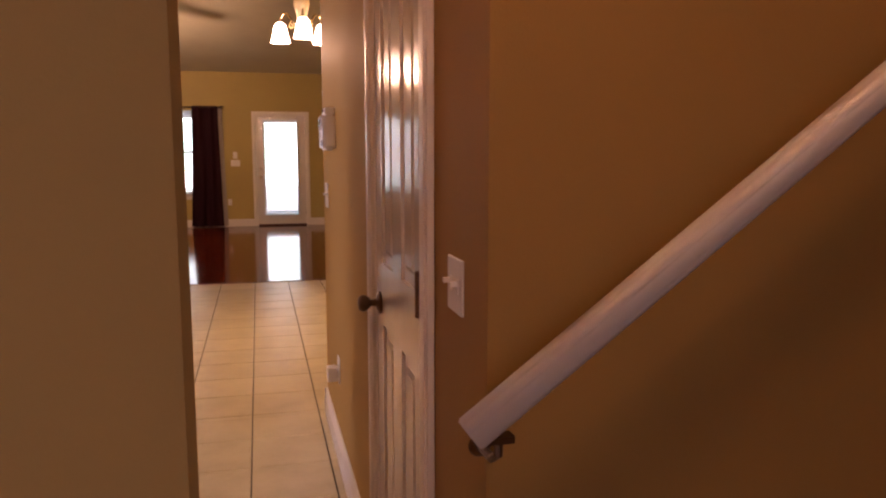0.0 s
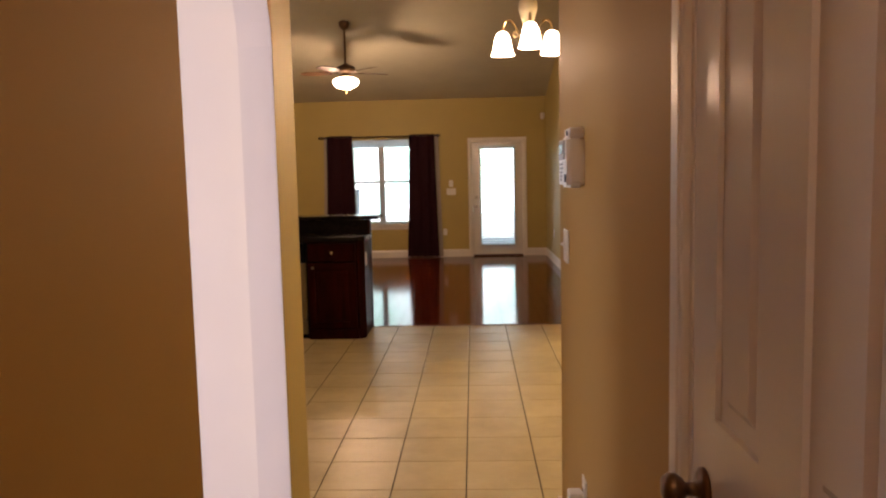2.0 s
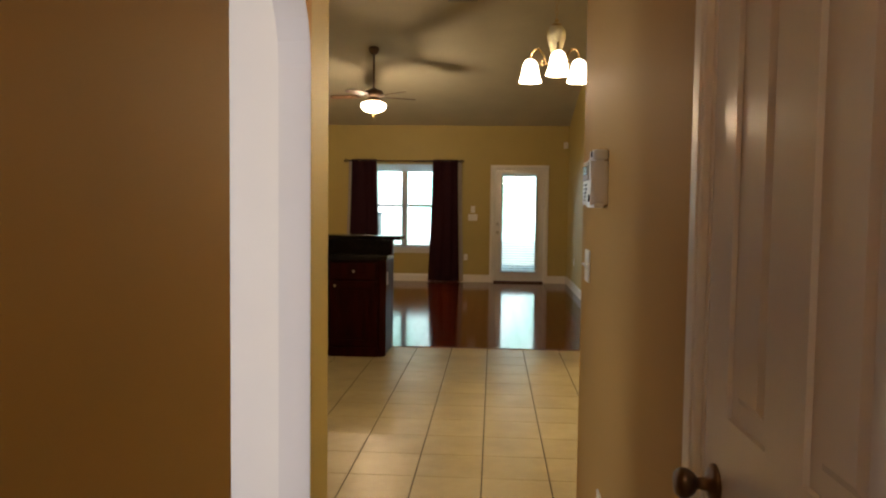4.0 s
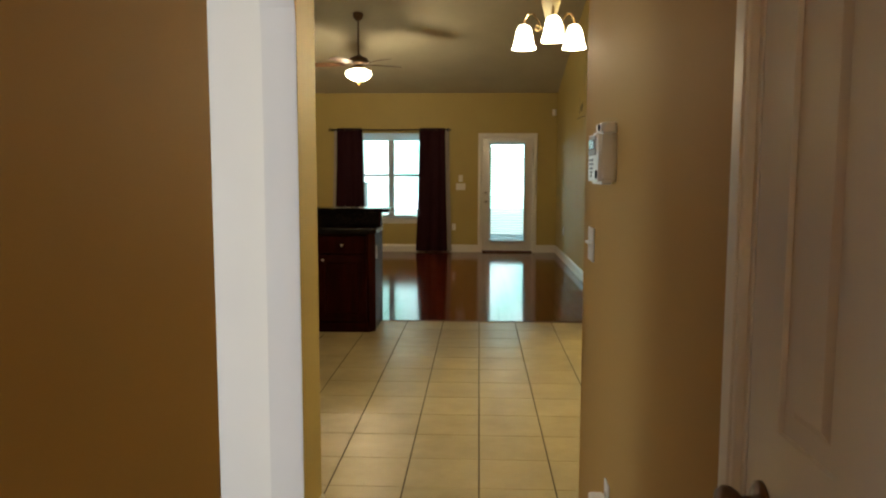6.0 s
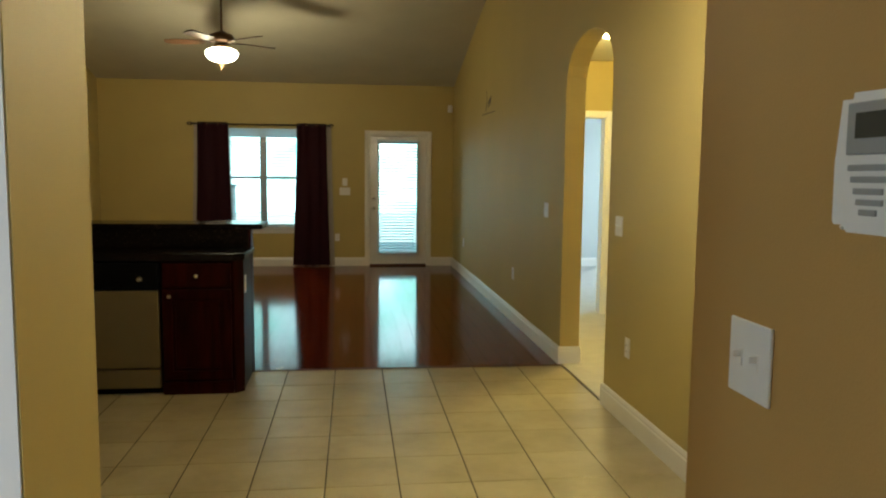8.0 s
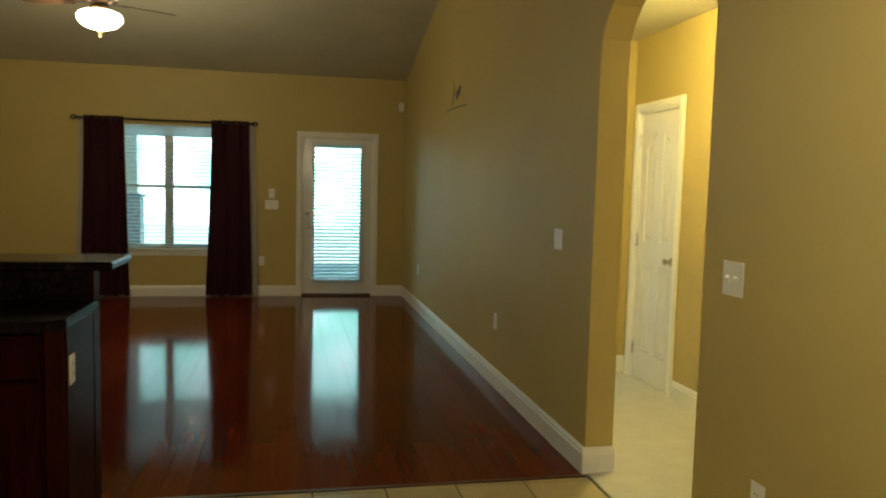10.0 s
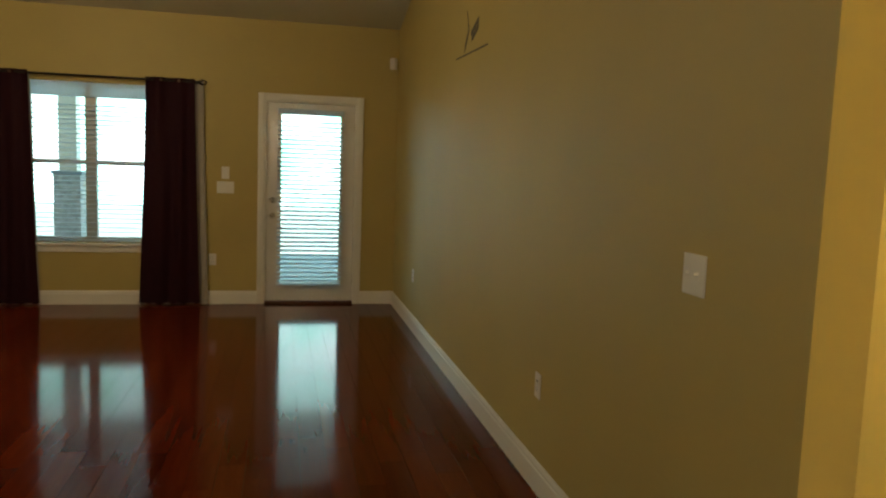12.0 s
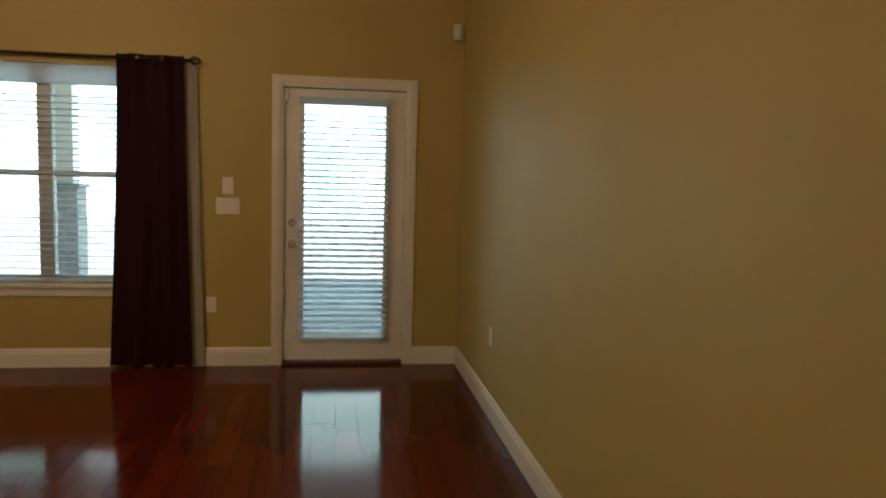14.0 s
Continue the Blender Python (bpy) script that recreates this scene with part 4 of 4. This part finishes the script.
part("case", box(bmesh.new(), -0.045, -0.028, -0.032, 0.0, 0.028, 0.032, 0.006), PLASTIC, ad)

kp = thing("alarm_keypad", "white wall alarm keypad with dark display", "alarm keypad")
kp.matrix_world = pose(XR, 3.438, 1.447, 0, 0, face_left) @ Matrix.Diagonal((0.79, 1.4, 0.98, 1.0))
bm = bmesh.new()
prism(bm, [(-0.128, -0.072), (-0.118, -0.080), (0.118, -0.080), (0.130, -0.070), (0.124, 0.0), (0.118, 0.076), (-0.118, 0.080), (-0.130, 0.0)], -0.038, lambda u, v, w: (u, w - 0.0005, v))
bmesh.ops.bevel(bm, geom=[e for e in bm.edges], offset=0.009, segments=2, affect='EDGES')
case = part("case", bm, PLASTIC, kp)
part("top_sensor", box(bmesh.new(), 0.0, -0.034, 0.070, 0.122, -0.001, 0.102, 0.006), PLASTIC, kp)
df = part("display_frame", box(bmesh.new(), -0.092, -0.0415, 0.008, 0.070, -0.037, 0.066, 0.002), PANELGREY, kp, "grey display surround")
part("display", box(bmesh.new(), -0.070, -0.043, 0.026, 0.045, -0.041, 0.054), SCREEN, df, "dark display")
for r, (w, z) in enumerate(((0.088, -0.006), (0.082, -0.019), (0.058, -0.032), (0.052, -0.044), (0.034, -0.055))):
    x = -0.088 + 0.007 * r
    part("louvre", box(bmesh.new(), x, -0.0405, z - 0.0035, x + w, -0.038, z + 0.0035, 0.001), PANELGREY, kp)
part("indicator", turned(bmesh.new(), [(0.013, 0), (0.012, 0.003)], (0.085, -0.038, -0.050), '-Y', 16), BLACK, kp, "dark round emblem")
part("lens", turned(bmesh.new(), [(0.010, 0), (0.008, 0.003)], (0.085, -0.034, 0.088), '-Y', 16), BLACK, kp, "dark round lens")

md = thing("motion_detector", "small white motion detector in the wall corner", "motion detector")
md.matrix_world = pose(XW - 0.06, YF - 0.04, 2.465, 0, 0, -40)
bm = bmesh.new()
prism(bm, [(-0.03, -0.055), (0.03, -0.055), (0.032, 0.04), (0.02, 0.055), (-0.02, 0.055), (-0.032, 0.04)], 0.04, lambda u, v, w: (u, w - 0.02, v))
part("case", bm, PLASTIC, md)
part("lens", box(bmesh.new(), -0.022, -0.026, -0.035, 0.022, -0.019, 0.005, 0.003), PLASTIC, md)

mk = thing("wall_mark", "faint dark pencil scuff and line on plaster", "wall mark")
bm = bmesh.new()
for y0, z0, y1, z1, t in ((11.83, 2.165, 11.03, 2.148, 0.010), (11.56, 2.42, 11.50, 2.30, 0.024), (11.60, 2.20, 11.50, 2.31, 0.04), (11.44, 2.27, 11.26, 2.33, 0.035), (11.42, 2.235, 11.26, 2.29, 0.03)):
    box(bm, XW - 0.003, y0, z0 - t / 2, XW - 0.001, y1, z0 + t / 2)
    for v in bm.verts[-8:]:
        if abs(v.co.y - y1) < 1e-5:
            v.co.z += z1 - z0
part("stroke", bm, MARK, mk)

vent = thing("ceiling_vent", "metal ceiling air vent on the vault", "vent")
VY = 10.17
vent.matrix_world = Matrix.Translation((0.35, VY, vault(VY) - 0.001)) @ Matrix.Rotation(math.atan(-0.25), 4, 'X')
bm = bmesh.new()
for a, c, e, g in ((-0.18, 0.18, -0.085, -0.06), (-0.18, 0.18, 0.06, 0.085), (-0.18, -0.15, -0.06, 0.06), (0.15, 0.18, -0.06, 0.06)):
    box(bm, a, e, -0.012, c, g, 0.0)
part("frame", bm, PANELGREY, vent)
for k in range(6):
    part("slat", box(bmesh.new(), -0.15, -0.054 + 0.02 * k, -0.010, 0.15, -0.046 + 0.02 * k, -0.004), PANELGREY, vent)

# ---- stair handrail ----
hr = thing("handrail", "white painted wooden handrail rising along the stair wall", "handrail")
A, B = Vector((1.062, 1.09, 0.972)), Vector((3.2, 1.09, 0.972 + 0.757 * 2.138))
dirn = (B - A).normalized()
up = Vector((0, 1, 0)).cross(dirn) * -1
up = up if up.z > 0 else -up
prof = [(-0.018, -0.018), (0.018, -0.018), (0.024, -0.006), (0.023, 0.016), (0.012, 0.028), (-0.012, 0.028), (-0.023, 0.016), (-0.024, -0.006)]
bm = bmesh.new()
ra = [bm.verts.new(A + Vector((0, u, 0)) + up * v) for u, v in prof]
rb = [bm.verts.new(B + Vector((0, u, 0)) + up * v) for u, v in prof]
for k in range(8):
    bm.faces.new((ra[k], ra[(k + 1) % 8], rb[(k + 1) % 8], rb[k]))
bm.faces.new(ra[::-1])
bm.faces.new(rb)
bmesh.ops.bevel(bm, geom=[e for e in bm.edges], offset=0.003, segments=2, affect='EDGES')
part("rail", bm, TRIM, hr, smooth=True)
for d in (0.05, 1.2, 2.3):
    p = A + dirn * d
    bm = bmesh.new()
    tube(bm, [(p.x, p.y, p.z - 0.026), (p.x, p.y, p.z - 0.058), (p.x, p.y + 0.03, p.z - 0.076), (p.x, YS - 0.002, p.z - 0.08)], 0.007, 8)
    turned(bm, [(0.018, 0), (0.016, 0.005), (0.010, 0.012)], (p.x, YS - 0.001, p.z - 0.08), '-Y', 16)
    box(bm, p.x - 0.02, p.y - 0.012, p.z - 0.040, p.x + 0.02, p.y + 0.012, p.z - 0.030)
    part("bracket", bm, BRONZE, hr, "dark metal wall bracket")

# ---- porch column ----
col = thing("porch_column", "porch column with stone base and painted shaft", "column")
part("stone_base", box(bmesh.new(), -2.30, 18.55, -0.06, -1.93, 18.92, 1.15, 0.01), STONE, col, "rough stone base")
part("cap", box(bmesh.new(), -2.33, 18.52, 1.151, -1.90, 18.95, 1.20, 0.008), CONCRETE, col)
part("shaft", box(bmesh.new(), -2.24, 18.61, 1.201, -1.99, 18.86, 2.72, 0.01), TRIM, col, "white painted shaft")

# ---- floor pieces ----
P, OX, OY = 0.340, 0.045, 7.09
def tile_mesh(w, d):
    bm = bmesh.new()
    c = 0.004
    lo = [bm.verts.new((x, y, -0.0035)) for x, y in ((0, 0), (w, 0), (w, d), (0, d))]
    md_ = [bm.verts.new((x, y, -0.001)) for x, y in ((0, 0), (w, 0), (w, d), (0, d))]
    hi = [bm.verts.new((x, y, 0.0)) for x, y in ((c, c), (w - c, c), (w - c, d - c), (c, d - c))]
    for a, e in ((lo, md_), (md_, hi)):
        for k in range(4):
            bm.faces.new((a[k], a[(k + 1) % 4], e[(k + 1) % 4], e[k]))
    bm.faces.new(hi)
    return mesh_of("tile", bm, TILE)


tiles = {}
def lay(x0, y0, x1, y1, parent):
    """Grid tiles cut to the given rectangle."""
    i0, i1 = math.floor((x0 - OX) / P), math.ceil((x1 - OX) / P)
    j0, j1 = math.floor((y0 - OY) / P), math.ceil((y1 - OY) / P)
    for i in range(i0, i1):
        for j in range(j0, j1):
            a, c = max(x0, OX + i * P + 0.0035), min(x1, OX + (i + 1) * P - 0.0035)
            e, g = max(y0, OY + j * P + 0.0016), min(y1, OY + (j + 1) * P - 0.0016)
            if c - a < 0.02 or g - e < 0.02:
                continue
            key = (round(c - a, 3), round(g - e, 3))
            if key not in tiles:
                tiles[key] = tile_mesh(*key)
            t = new("tile", tiles[key])
            t.location = (a, e, 0.0)
            t.parent = parent


lay(XL, 0.44, XR, YE, floor_tiled)
lay(XL, ENTRY_Y, 2.4, 0.44, floor_tiled)
lay(-2.9, YE, XW, YWOOD - 0.01, floor_tiled)

planks = {}
PW = 0.126
rng = random.Random(7)
x = XK
while x < XW - 0.01:
    w = min(PW, XW - x) - 0.0005
    y = YWOOD + 0.012 - rng.uniform(0, 1.0)
    while y < YF:
        a, c = max(y, YWOOD + 0.012), min(y + 1.26, YF - 0.001)
        if c - a > 0.03:
            key = (round(w, 4), round(c - a, 2))
            if key not in planks:
                bm = bmesh.new()
                lo = [bm.verts.new(p) for p in ((0, 0, -0.0035), (w, 0, -0.0035), (w, key[1] - 0.0005, -0.0035), (0, key[1] - 0.0005, -0.0035))]
                hi = [bm.verts.new(p) for p in ((0.0006, 0.0006, 0), (w - 0.0006, 0.0006, 0), (w - 0.0006, key[1] - 0.0011, 0), (0.0006, key[1] - 0.0011, 0))]
                for k in range(4):
                    bm.faces.new((lo[k], lo[(k + 1) % 4], hi[(k + 1) % 4], hi[k]))
                bm.faces.new(hi)
                planks[key] = mesh_of("plank", bm, PLANK)
            p = new("plank", planks[key])
            p.location = (x, a, 0.0)
            p.parent = floor_wood
        y += 1.26
    x += PW
